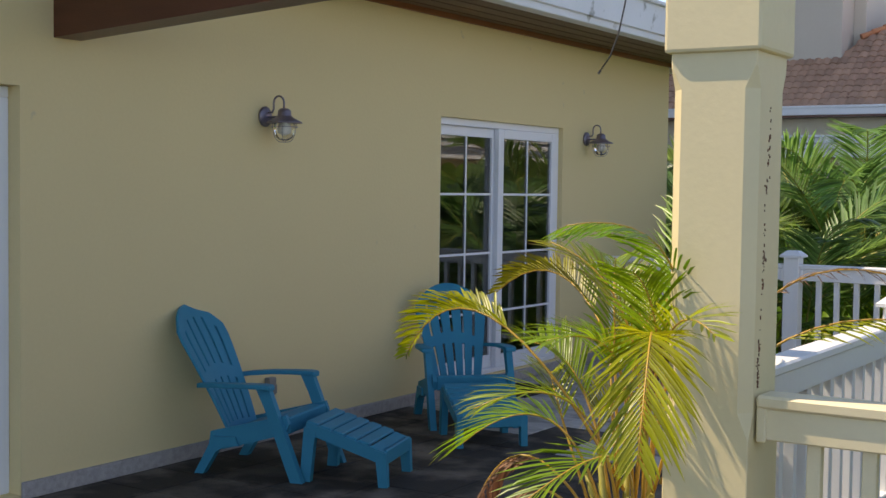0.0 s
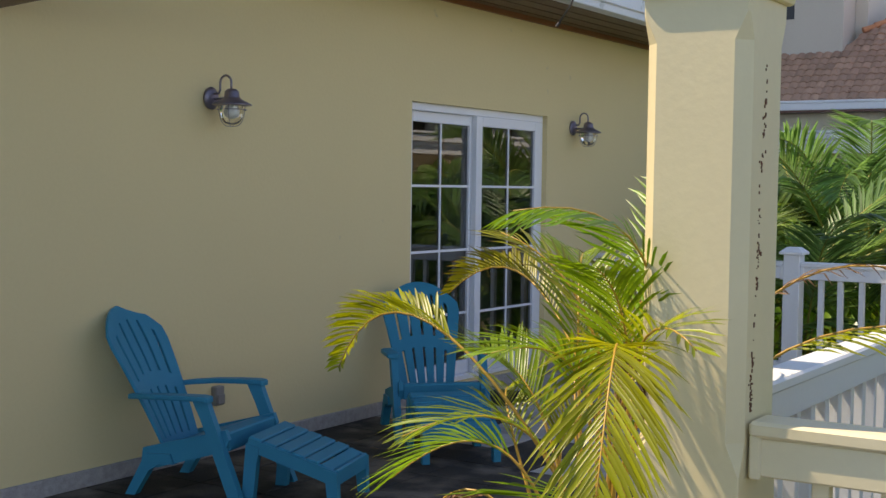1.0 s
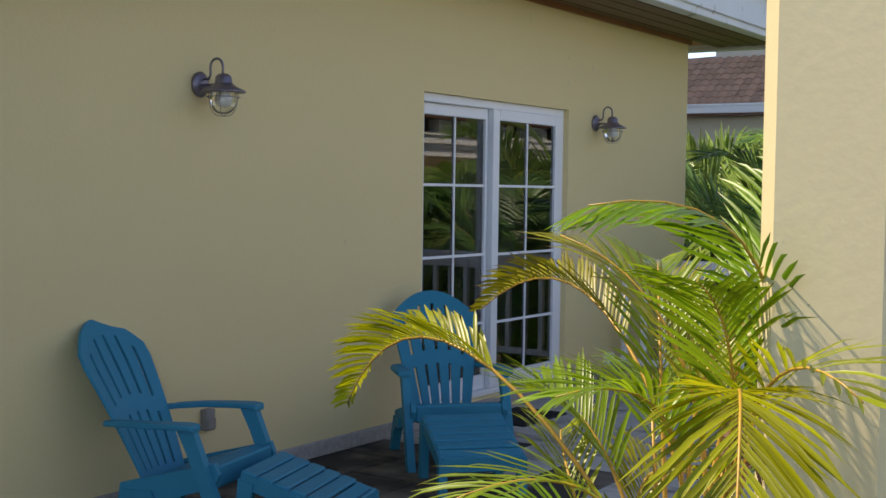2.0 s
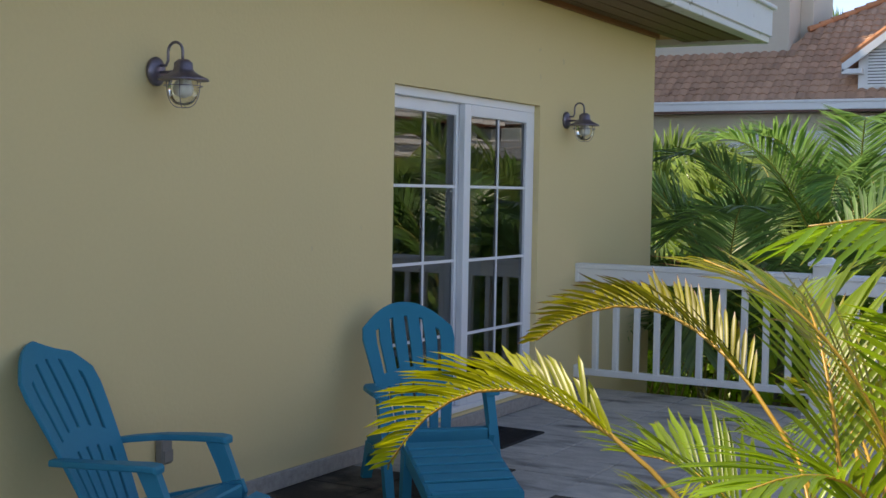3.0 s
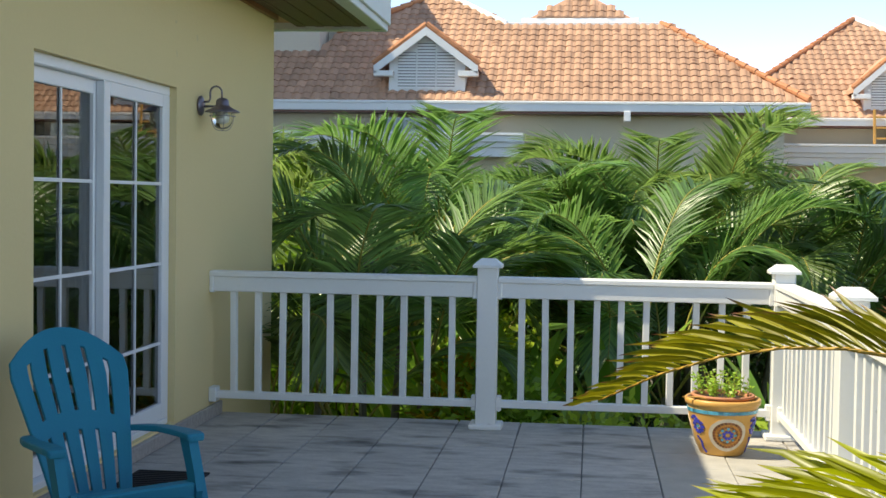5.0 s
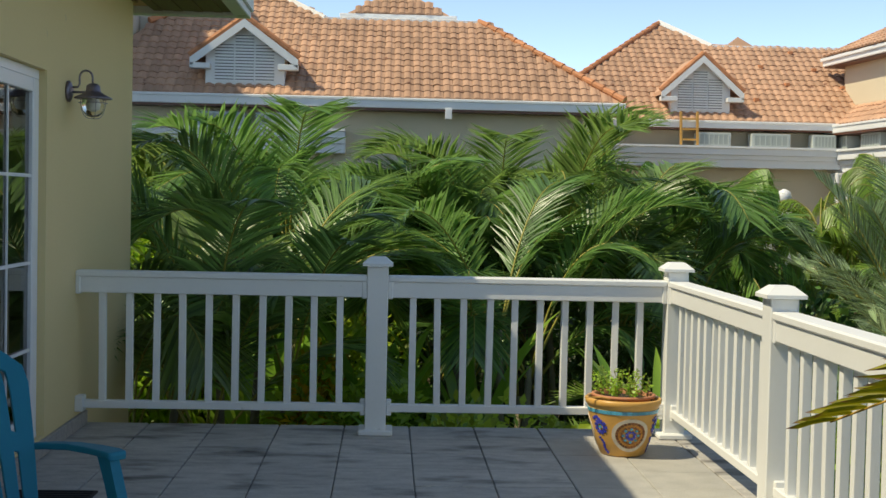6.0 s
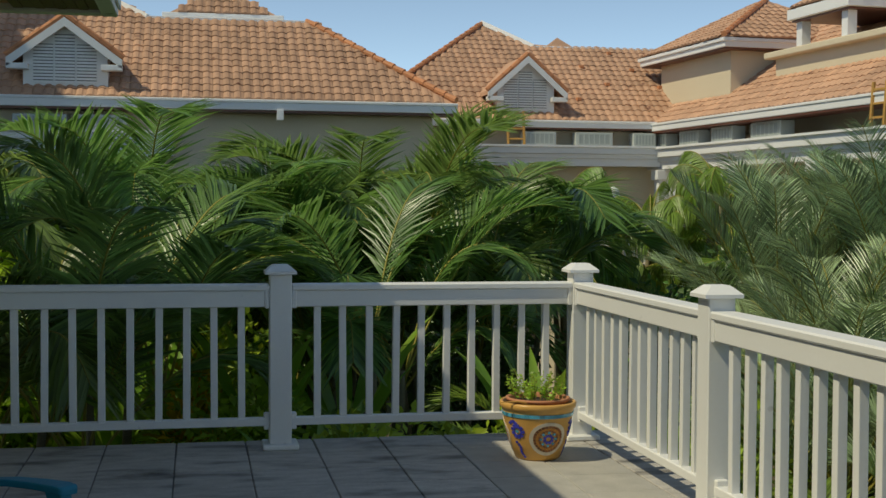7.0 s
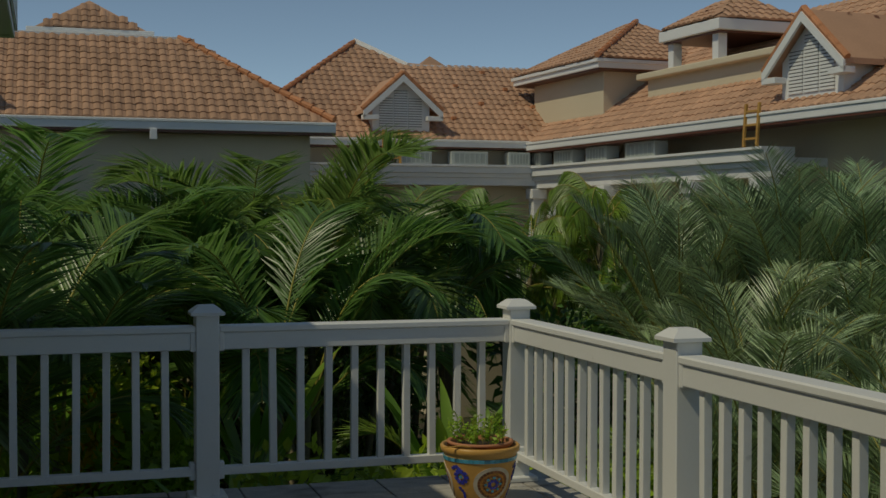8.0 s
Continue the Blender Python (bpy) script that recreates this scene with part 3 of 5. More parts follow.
def footstool(m):
    c = thing("footstool", m, "bright blue moulded plastic slatted footstool", "footstool", "blue garden footstools")
    for i in range(6):
        x0 = i * 0.074
        part("slat", Geo().box(0, 0.068, -0.215, 0.215, -0.02, 0.0, 0.006, pose(x0, 0, 0.335 - 0.0215 * i - (0.004 if i == 5 else 0), 0, 15 if i < 5 else 24, 0)), M_BLUE, c)
    for s in (-1, 1):
        y0, y1 = sorted((s * 0.19, s * 0.222))
        part("side_rail", Geo().prism([(0.0, 0.326), (-0.01, 0.25), (0.06, 0.245), (0.37, 0.145), (0.455, 0.115), (0.455, 0.19)], y0, y1), M_BLUE, c)
        y0, y1 = sorted((s * 0.185, s * 0.228))
        part("rear_leg", Geo().prism([(-0.012, 0.30), (0.058, 0.28), (0.045, 0.2), (0.025, 0.0), (-0.035, 0.0), (-0.02, 0.2)], y0, y1), M_BLUE, c)
        part("front_leg", Geo().prism([(0.395, 0.20), (0.46, 0.185), (0.468, 0.0), (0.418, 0.0)], y0, y1), M_BLUE, c)
    part("front_edge", Geo().box(0.44, 0.46, -0.21, 0.21, 0.12, 0.20, 0.006), M_BLUE, c)
    return c


R1 = pose(-5.105, 6.13, 0, 0, 0, 14)
R2 = pose(-4.995, 8.07, 0, 0, 0, -44)
chair = adirondack(R1)
copy_thing(chair, R2)
stool = footstool(pose(-4.755, 6.20, 0, 0, 0, 17))
copy_thing(stool, R2 @ pose(0.49, -0.04, 0, 0, 0, 0))


# ---- wall lanterns, outlet, cable ----
def lantern(y, z, turn):
    t = thing("wall_lantern", Matrix.Translation((WX, y, z)) @ pose(0, 0, 0, 0, 0, turn), "dark bronze gooseneck wall lantern with a caged clear glass globe", "wall lamp", "wall lanterns")
    part("back_plate", Geo().lathe([(0.062, 0.0), (0.064, 0.012), (0.055, 0.02), (0.03, 0.03)], 24, pose(0, 0, 0, 0, 90, 0)), M_BRONZE, t, smooth=True)
    cx = 0.15
    part("gooseneck", Geo().tube([(0.02, 0, 0.025), (0.06, 0, 0.026), (0.07, 0, 0.045)] + [(0.108 - 0.038 * math.cos(a), 0, 0.085 + 0.04 * math.sin(a)) for a in [i * math.pi / 8 for i in range(9)]] + [(cx - 0.004, 0, 0.03)], 0.0065, 8), M_BRONZE, t, smooth=True)
    part("arm", Geo().tube([(0.02, 0, -0.005), (0.12, 0, -0.003)], 0.007, 8), M_BRONZE, t, smooth=True)
    part("shade", Geo().lathe([(0.012, 0.05), (0.024, 0.048), (0.040, 0.034), (0.042, 0.008), (0.048, -0.002), (0.062, -0.012), (0.108, -0.034), (0.112, -0.042), (0.105, -0.043), (0.05, -0.022), (0.0, -0.018)], 32, Matrix.Translation((cx, 0, 0)), cap=False), M_BRONZE, t, smooth=True)
    glob = [(0.062, -0.045)] + [(0.066 * math.cos(a) ** 0.7, -0.075 - 0.075 * math.sin(a)) for a in [i * math.pi / 2 / 7 for i in range(7)]] + [(0.004, -0.15)]
    gl = part("globe", Geo().lathe(glob, 24, Matrix.Translation((cx, 0, 0))), M_GLASS, t, "clear glass globe", smooth=True)
    gl.visible_shadow = False
    part("bulb", Geo().lathe([(0.014, -0.03), (0.016, -0.05), (0.03, -0.075), (0.026, -0.098), (0.008, -0.108)], 16, Matrix.Translation((cx, 0, 0))), M_BULB, t, "frosted bulb", smooth=True)
    cage = Geo().tube([(cx + 0.083 * math.cos(a), 0.083 * math.sin(a), -0.066) for a in [i * math.pi / 12 for i in range(25)]], 0.002, 5)
    part("cage_ring", cage, M_BRONZE, t, smooth=True)
    for k in range(4):
        a = k * math.pi / 2 + 0.4
        part("cage_wire", Geo().tube([(cx + 0.074 * math.cos(q) ** 0.6 * math.cos(a) if q < 1.57 else cx, 0.074 * math.cos(q) ** 0.6 * math.sin(a) if q < 1.57 else 0, -0.045 - 0.115 * math.sin(q)) for q in [i * math.pi / 2 / 8 for i in range(9)]], 0.0019, 5), M_BRONZE, t, smooth=True)
    return t


lantern(6.67, 2.035, 6)
lantern(11.11, 2.072, 2)
out = thing("outdoor_outlet", Matrix.Translation((WX, 6.72, 0.345)), "grey weatherproof outlet cover on the wall", "outlet")
part("cover", Geo().box(0.0, 0.045, -0.035, 0.035, -0.055, 0.055, 0.006), M_GREYBOX, out)
part("flap", Geo().box(0.046, 0.054, -0.03, 0.03, -0.045, 0.01, 0.003), M_GREYBOX, out)
cab = thing("hanging_cable", Matrix.Identity(4), "thin black cable hanging loose from above", "cable")
part("wire", Geo().tube([(-2.10, 4.46, 2.62), (-2.105, 4.44, 2.45), (-2.105, 4.42, 2.3), (-2.115, 4.41, 2.2), (-2.13, 4.40, 2.11), (-2.155, 4.395, 2.04), (-2.19, 4.39, 1.99)], 0.0028, 6), M_CABLE, cab, smooth=True)
part("cable_end", Geo().tube([(-2.186, 4.39, 1.994), (-2.194, 4.389, 1.984)], 0.004, 6), M_CABLE, cab)
part("cable_hook", Geo().tube([(-2.10, 4.46, 2.62), (-1.95, 4.46, 2.62)], 0.006, 6), M_CABLE, cab)

# ---- mosaic flower pot ----
PT = pose(-2.275, 10.86, 0, 0, 0, 0) @ Matrix.Diagonal((1.0, 1.0, 0.88, 1.0))
pot = thing("flower_pot", PT, "ochre clay pot with blue mosaic flowers, planted with green herbs", "flower pot")
PROFILE = [(0.118, 0.0), (0.132, 0.012), (0.168, 0.12), (0.196, 0.24), (0.208, 0.32), (0.212, 0.335), (0.222, 0.345), (0.226, 0.375), (0.216, 0.385), (0.205, 0.38), (0.198, 0.34), (0.19, 0.25)]
part("body", Geo().lathe(PROFILE, 48, cap=True), M_POT, pot, smooth=True)
inner = part("inner_pot", Geo().lathe([(0.15, 0.30), (0.170, 0.385), (0.186, 0.388), (0.188, 0.405), (0.175, 0.408), (0.165, 0.40), (0.16, 0.37)], 40, cap=False), M_TERRA, pot, "plain terracotta inner pot", smooth=True)
part("earth", Geo().lathe([(0.166, 0.36), (0.166, 0.375), (0.05, 0.385)], 32), M_EARTH, pot)


def on_pot(a, z, off=0.003):
    for (r0, z0), (r1, z1) in zip(PROFILE, PROFILE[1:]):
        if z0 <= z <= z1:
            r = r0 + (r1 - r0) * (z - z0) / max(1e-6, z1 - z0)
            break
    return Vector(((r + off) * math.cos(a), (r + off) * math.sin(a), z))


def chip(g, a, z, da, dz, spin=0.0, off=0.003):
    """A mosaic chip on the pot's side at the angle a and height z, half sizes da and dz in metres."""
    q = []
    for sx, sz in ((-1, -1), (1, -1), (1, 1), (-1, 1)):
        dx, dy = sx * da, sz * dz
        dx, dy = dx * math.cos(spin) - dy * math.sin(spin), dx * math.sin(spin) + dy * math.cos(spin)
        q.append((a + dx / 0.18, z + dy))
    vs = [on_pot(aa, zz, off) for aa, zz in q] + [on_pot(aa, zz, -0.002) for aa, zz in q]
    g.add(vs, [(0, 1, 2, 3), (0, 4, 5, 1), (1, 5, 6, 2), (2, 6, 7, 3), (3, 7, 4, 0)])


band = Geo()
for i in range(44):
    chip(band, i * 2 * math.pi / 44, 0.305, 0.0125, 0.012, off=0.004)
part("blue_band", band, M_AQUA, pot, "band of turquoise mosaic chips", kind="stuff")
for i, am in enumerate((-1.48, 0.6, 2.7)):
    ring, rust, orng, petal, aqua = Geo(), Geo(), Geo(), Geo(), Geo()
    for k in range(30):
        s = k * 2 * math.pi / 30
        chip(ring, am + 0.102 * math.cos(s) / 0.18, 0.155 + 0.102 * math.sin(s), 0.011, 0.012, s, 0.004)
    for rr, cnt, gg in ((0.083, 26, rust), (0.067, 20, orng), (0.056, 18, rust)):
        for k in range(cnt):
            s = (k + 0.3) * 2 * math.pi / cnt
            chip(gg, am + rr * math.cos(s) / 0.18, 0.155 + rr * math.sin(s), 0.007, 0.008, s, 0.004)
    for k in range(8):
        s = k * 2 * math.pi / 8
        chip(aqua, am + 0.045 * math.cos(s) / 0.18, 0.155 + 0.045 * math.sin(s), 0.0075, 0.0075, s, 0.005)
        chip(petal, am + 0.024 * math.cos(s + 0.4) / 0.18, 0.155 + 0.024 * math.sin(s + 0.4), 0.009, 0.008, s, 0.0055)
    md = part("medallion", ring, M_BONE, pot, "round mosaic flower medallion")
    part("medallion_ground", rust, M_RUSTCHIP, md)
    part("medallion_ring", orng, M_ORANGECHIP, md)
    part("medallion_leaves", aqua, M_AQUA, md)
    part("medallion_petals", petal, M_COBALT, md)
    fl, eye_ = Geo(), Geo()
    af = am - 1.02
    for k in range(9):
        s = k * 2 * math.pi / 9
        chip(fl, af + 0.032 * math.cos(s) / 0.18, 0.20 + 0.036 * math.sin(s), 0.013, 0.010, s, 0.005)
    chip(eye_, af, 0.20, 0.009, 0.009, 0.3, 0.006)
    for k in range(7):
        chip(fl, af - 0.10 + 0.04 * k + 0.05 * math.sin(k), 0.125 - 0.016 * k, 0.009, 0.008, 0.4 * k, 0.004)
    for k in range(4):
        chip(fl, af - 0.25 + 0.07 * k, 0.265 - 0.006 * (k - 1.5) ** 2, 0.011, 0.008, 0.3 * k, 0.004)
    bf = part("blue_flower", fl, M_COBALT, pot, "cobalt blue mosaic flower")
    part("flower_eye", eye_, M_AQUA, bf)
rnd = random.Random(12)
g, stems = Geo(), Geo()
for k in range(46):
    a, r = rnd.uniform(0, 6.28), 0.13 * math.sqrt(rnd.random())
    x, y = r * math.cos(a), r * math.sin(a)
    hgt = rnd.uniform(0.05, 0.2)
    top = Vector((x * 1.5 + rnd.gauss(0, 0.02), y * 1.5 + rnd.gauss(0, 0.02), 0.38 + hgt))
    stems.tube([(x, y, 0.375), ((x + top.x) / 2, (y + top.y) / 2, 0.38 + hgt * 0.6), top], 0.0016, 4)
    for j in range(10):
        f = 0.35 + 0.65 * j / 9
        c = Vector((x, y, 0.38)).lerp(top, f)
        d = Vector((rnd.gauss(0, 1), rnd.gauss(0, 1), rnd.gauss(0.4, 0.5))).normalized()
        w = d.orthogonal().normalized() * 0.008
        g.add([c, c + d * 0.013 + w, c + d * 0.028, c + d * 0.013 - w], [(0, 1, 2, 3)])
        g.tip += [0.2] * 4
herb = part("herb", g, L_BRIGHT, pot, "small bright green leaves", kind="stuff")
part("herb_stem", stems, M_STEM, herb, kind="stuff")
dry = Geo().tube([(-0.05, -0.15, 0.38), (-0.16, -0.14, 0.40), (-0.25, -0.12, 0.395)], 0.012, 5, 0.002)
part("dry_leaf", dry, M_LADDER, pot, "curled dry leaf on the rim")


# ---- palms ----
def frond_blades(g, stem, curve, pairs, blade, width, lift, rnd, forward=0.75, droop=0.25, segs=2, start=0.2, sides=(1, -1), r0=0.008, tipfall=0.0, curl=0.0):
    """Leaflets in g and the midrib in stem along curve(t). lift: how far the two rows fold upwards."""
    n = 14
    pts = [curve(k / n) for k in range(n + 1)]
    stem.tube(pts, r0, 5, r0 * 0.25)
    for k in range(pairs):
        t = start + (1 - start) * (k + 0.5) / pairs
        p = curve(t)
        d = (curve(min(1, t + 0.02)) - curve(max(0, t - 0.02))).normalized()
        side = d.cross(Vector((0, 0, 1)))
        side = side.normalized() if side.length > 0.05 else Vector((1, 0, 0))
        up = side.cross(d).normalized()
        size = blade * (0.45 + 0.9 * math.sin(math.pi * min(1, 0.12 + 0.80 * (t - start) / (1 - start)) ** 0.9)) * rnd.uniform(0.85, 1.1)
        if t > 0.9:
            size *= 0.75
        for s in sides:
            f = forward + 0.5 * t + rnd.gauss(0, 0.07)
            way = (side * s * math.cos(lift) + up * math.sin(lift) + d * f + Vector((rnd.gauss(0, .06), rnd.gauss(0, .06), rnd.gauss(0, .06)))).normalized()
            nrm = way.cross(d).normalized()
            flat = nrm.cross(way).normalized()
            w = width * rnd.uniform(0.8, 1.15)
            vs, tips = [], []
            for j in range(segs + 1):
                u = j / segs
                c = p + way * size * u + Vector((0, 0, -1)) * size * droop * u * u * rnd.uniform(0.8, 1.2) + nrm * curl * size * u * u * s
                hw_ = w * (0.35 + 1.5 * u * (1 - u) * 1.6) if j < segs else 0.0
                if j < segs:
                    vs += [c + flat * hw_, c - nrm * hw_ * 0.35 * s, c - flat * hw_]
                    tips += [u * 0.9 + rnd.uniform(0, .12)] * 3
                else:
                    vs.append(c)
                    tips.append(1.0)
            fs = []
            for j in range(segs - 1):
                a = j * 3
                fs += [(a, a + 1, a + 4, a + 3), (a + 1, a + 2, a + 5, a + 4)]
            a = (segs - 1) * 3
            fs += [(a, a + 1, a + 3), (a + 1, a + 2, a + 3)]
            g.add(vs, fs)
            g.tip += tips


def bezier(p0, mid, tm, p2):
    p0, mid, p2 = Vector(p0), Vector(mid), Vector(p2)
    p1 = (mid - p0 * (1 - tm) ** 2 - p2 * tm ** 2) / (2 * tm * (1 - tm))
    return lambda t: p0 * (1 - t) ** 2 + p1 * (2 * t * (1 - t)) + p2 * t * t


# the potted palm beside the column
BASE = Vector((-2.12, 4.47, 0))
near = thing("potted_palm", Matrix.Translation(BASE), "yellow green areca palm with arching fronds in a clay pot", "palm")
part("planter", Geo().lathe([(0.12, 0.0), (0.135, 0.02), (0.175, 0.27), (0.19, 0.275), (0.192, 0.31), (0.172, 0.31), (0.165, 0.26)], 32, pose(0, 0, 0)), M_TERRA, near, "plain terracotta planter", smooth=True)
part("planter_earth", Geo().lathe([(0.166, 0.255), (0.166, 0.27), (0.02, 0.28)], 24), M_EARTH, near)
rnd = random.Random(31)
for k in range(7):
    a = k * 0.9
    foot = Vector((0.07 * math.cos(a), 0.07 * math.sin(a), 0.26))
    part("stem", Geo().tube([foot, foot * 1.1 + Vector((0, 0, 0.25)), Vector((foot.x * 1.6, foot.y * 1.6, 0.62 + 0.05 * (k % 3)))], 0.016, 7, 0.010), M_STEM, near, smooth=True)
FRONDS = (
    # root, middle, where the middle lies, tip, leaf, pairs, blade, lift
    ((-2.064, 4.602, 0.539), (-2.612, 4.968, 1.278), 0.62, (-3.06, 5.235, 1.174), L_BRONZE, 50, 0.135, 0.95),
    ((-2.126, 4.507, 0.608), (-2.711, 4.452, 1.183), 0.60, (-3.147, 4.695, 0.954), L_NEAR, 54, 0.15, 0.85),
    ((-2.10, 4.60, 0.60), (-2.30, 4.98, 1.20), 0.60, (-2.52, 5.30, 1.30), L_BRONZE, 34, 0.15, 0.8),
    ((-2.08, 4.62, 0.55), (-2.24, 5.02, 1.05), 0.60, (-2.42, 5.38, 1.08), L_NEAR, 34, 0.16, 0.6),
    ((-2.02, 4.42, 0.60), (-1.84, 4.05, 1.20), 0.55, (-1.72, 3.70, 0.90), L_NEAR, 50, 0.20, 0.05),
    ((-2.03, 4.52, 0.60), (-1.93, 4.33, 1.42), 0.62, (-2.14, 4.08, 1.50), L_NEARG, 26, 0.20, -0.35),
    ((-2.06, 4.45, 0.60), (-2.14, 4.46, 1.24), 0.60, (-2.40, 4.47, 1.43), L_BRONZE, 20, 0.18, 0.1),
    ((-2.14, 4.40, 0.50), (-2.38, 4.34, 0.86), 0.60, (-2.62, 4.26, 0.74), L_NEARG, 22, 0.19, 0.3),
    ((-2.00, 4.38, 0.60), (-1.82, 4.15, 1.20), 0.60, (-1.62, 3.98, 1.21), L_NEAR, 16, 0.14, 0.5),
    ((-2.05, 4.36, 0.45), (-1.98, 4.05, 0.82), 0.60, (-2.12, 3.76, 0.70), L_NEARG, 24, 0.19, 0.35),
    ((-2.08, 4.70, 0.60), (-1.52, 5.00, 1.18), 0.60, (-0.92, 5.12, 1.06), L_NEAR, 28, 0.19, -0.35),
    ((-2.06, 4.70, 0.60), (-1.62, 4.92, 1.34), 0.65, (-1.25, 5.00, 1.28), L_DRY, 16, 0.13, 0.3),
    ((-2.12, 4.58, 0.60), (-2.06, 4.90, 1.34), 0.60, (-1.98, 5.32, 1.50), L_NEARG, 26, 0.22, 0.2),
    ((-2.16, 4.55, 0.50), (-2.30, 4.75, 1.05), 0.60, (-2.46, 5.15, 1.02), L_NEARG, 26, 0.21, 0.45),
    ((-2.20, 4.48, 0.45), (-2.42, 4.56, 0.90), 0.60, (-2.60, 4.88, 0.92), L_NEAR, 22, 0.18, 0.7),
    ((-2.08, 4.56, 0.60), (-1.98, 4.62, 1.30), 0.65, (-2.02, 4.80, 1.62), L_NEARG, 24, 0.20, -0.2),
    ((-2.10, 4.42, 0.50), (-2.22, 4.22, 0.95), 0.60, (-2.42, 4.02, 0.92), L_NEARG, 22, 0.17, 0.2),
    ((-2.04, 4.46, 0.70), (-1.98, 4.40, 1.12), 0.60, (-1.90, 4.30, 1.02), L_DRY, 12, 0.10, -0.6),
    ((-2.14, 4.40, 0.42), (-2.32, 4.24, 0.64), 0.50, (-2.50, 4.14, 0.42), L_DRY, 18, 0.15, -0.5),
    ((-2.16, 4.46, 0.42), (-2.44, 4.42, 0.70), 0.50, (-2.66, 4.42, 0.48), L_DRY, 18, 0.14, -0.5),
    ((-2.10, 4.60, 0.45), (-2.15, 4.95, 0.85), 0.55, (-2.15, 5.30, 0.72), L_NEARG, 24, 0.19, 0.3),
    ((-2.14, 4.50, 0.62), (-2.22, 4.60, 1.22), 0.60, (-2.34, 4.86, 1.36), L_NEARG, 34, 0.22, 0.5),
    ((-2.10, 4.52, 0.62), (-2.10, 4.66, 1.20), 0.60, (-2.02, 4.98, 1.22), L_NEAR, 34, 0.22, 0.3),
    ((-2.16, 4.48, 0.55), (-2.34, 4.52, 1.00), 0.60, (-2.56, 4.62, 1.06), L_NEARG, 30, 0.19, 0.6),
    ((-2.12, 4.44, 0.62), (-2.10, 4.32, 1.10), 0.60, (-2.22, 4.12, 1.14), L_NEARG, 30, 0.19, 0.2),
    ((-2.18, 4.52, 0.50), (-2.30, 4.72, 0.86), 0.60, (-2.30, 5.05, 0.80), L_NEAR, 30, 0.20, 0.6),
    ((-2.04, 4.48, 0.62), (-1.98, 4.40, 1.18), 0.60, (-1.99, 4.24, 1.36), L_NEARG, 30, 0.20, -0.1),
    ((-2.06, 4.42, 0.40), (-1.98, 4.20, 0.62), 0.55, (-1.88, 3.98, 0.50), L_DRY, 16, 0.13, -0.4),
)
for p0, mid, tm, p2, leaf, pairs, blade, lift in FRONDS:
    rel = [tuple(Vector(p) - BASE) for p in (p0, mid, p2)]
    g, st = Geo(), Geo()
    frond_blades(g, st, bezier(rel[0], rel[1], tm, rel[2]), int(pairs * 0.88), blade, 0.0057, lift, rnd, forward=1.05, droop=0.2 if leaf is not L_DRY else 0.5,
                 segs=4, start=0.42, r0=0.0065)
    rib = part("frond", st, M_RACHIS, near, smooth=True)
    part("foliage", g, leaf, rib, smooth=True, kind="stuff")


def palm_kind(seed, fronds, length, stem_h, blade, pairs, width, leaf, odd, lift=0.25, droop=0.3, stems=4, spread=0.35, up=(0.5, 1.3), name="palm_tree", label="", sag=0.9, forward=0.7, reach=0.55):
    """One palm: clustered stems and a crown of arching fronds. Stands at the origin."""
    rnd = random.Random(seed)
    t = thing(name, Matrix.Identity(4), label, "palm", "garden palms")
    g, st, trunk, g2 = Geo(), Geo(), Geo(), Geo()
    tops = []
    for k in range(stems):
        a, r = rnd.uniform(0, 6.28), spread * math.sqrt(rnd.random())
        h = stem_h * rnd.uniform(0.75, 1.1)
        lean = Vector((r * math.cos(a), r * math.sin(a), 0))
        trunk.tube([lean * 0.5, lean * 0.8 + Vector((0, 0, h * 0.5)), lean * 1.4 + Vector((0, 0, h))], 0.055, 7, 0.035)
        tops.append(lean * 1.4 + Vector((0, 0, h)))
    for k in range(fronds):
        top = tops[k % len(tops)]
        a = k * 2.4 + rnd.uniform(-0.4, 0.4)
        e = rnd.uniform(*up)
        L = length * rnd.uniform(0.75, 1.15)
        out = Vector((math.cos(a), math.sin(a), 0))
        p0 = top - Vector((0, 0, 0.15))
        p1 = top + (out * math.cos(e) + Vector((0, 0, math.sin(e)))) * L * 0.62
        p2 = top + out * L * (reach + 0.35 * math.cos(e)) + Vector((0, 0, L * (math.sin(e) * 0.95 - 0.62 * sag * rnd.uniform(0.5, 1.1))))
        cur_ = lambda t, p0=p0, p1=p1, p2=p2: p0 * (1 - t) ** 2 + p1 * (2 * t * (1 - t)) + p2 * t * t
        frond_blades(g2 if e < up[0] + 0.4 * (up[1] - up[0]) and rnd.random() < odd * 2.5 else g, st, cur_, pairs, blade, width, lift + rnd.uniform(-0.45, 0.45), rnd, forward, droop, 2, 0.22, r0=0.014)
    part("trunk", trunk, M_TRUNK, t, smooth=True)
    part("frond_ribs", st, M_STEM, t, smooth=True, kind="stuff")
    part("crown", g, leaf, t, smooth=True, kind="stuff")
    if g2.v:
        part("yellowed_fronds", g2, L_YELLOW, t, "yellowing older fronds", smooth=True, kind="stuff")
    return t


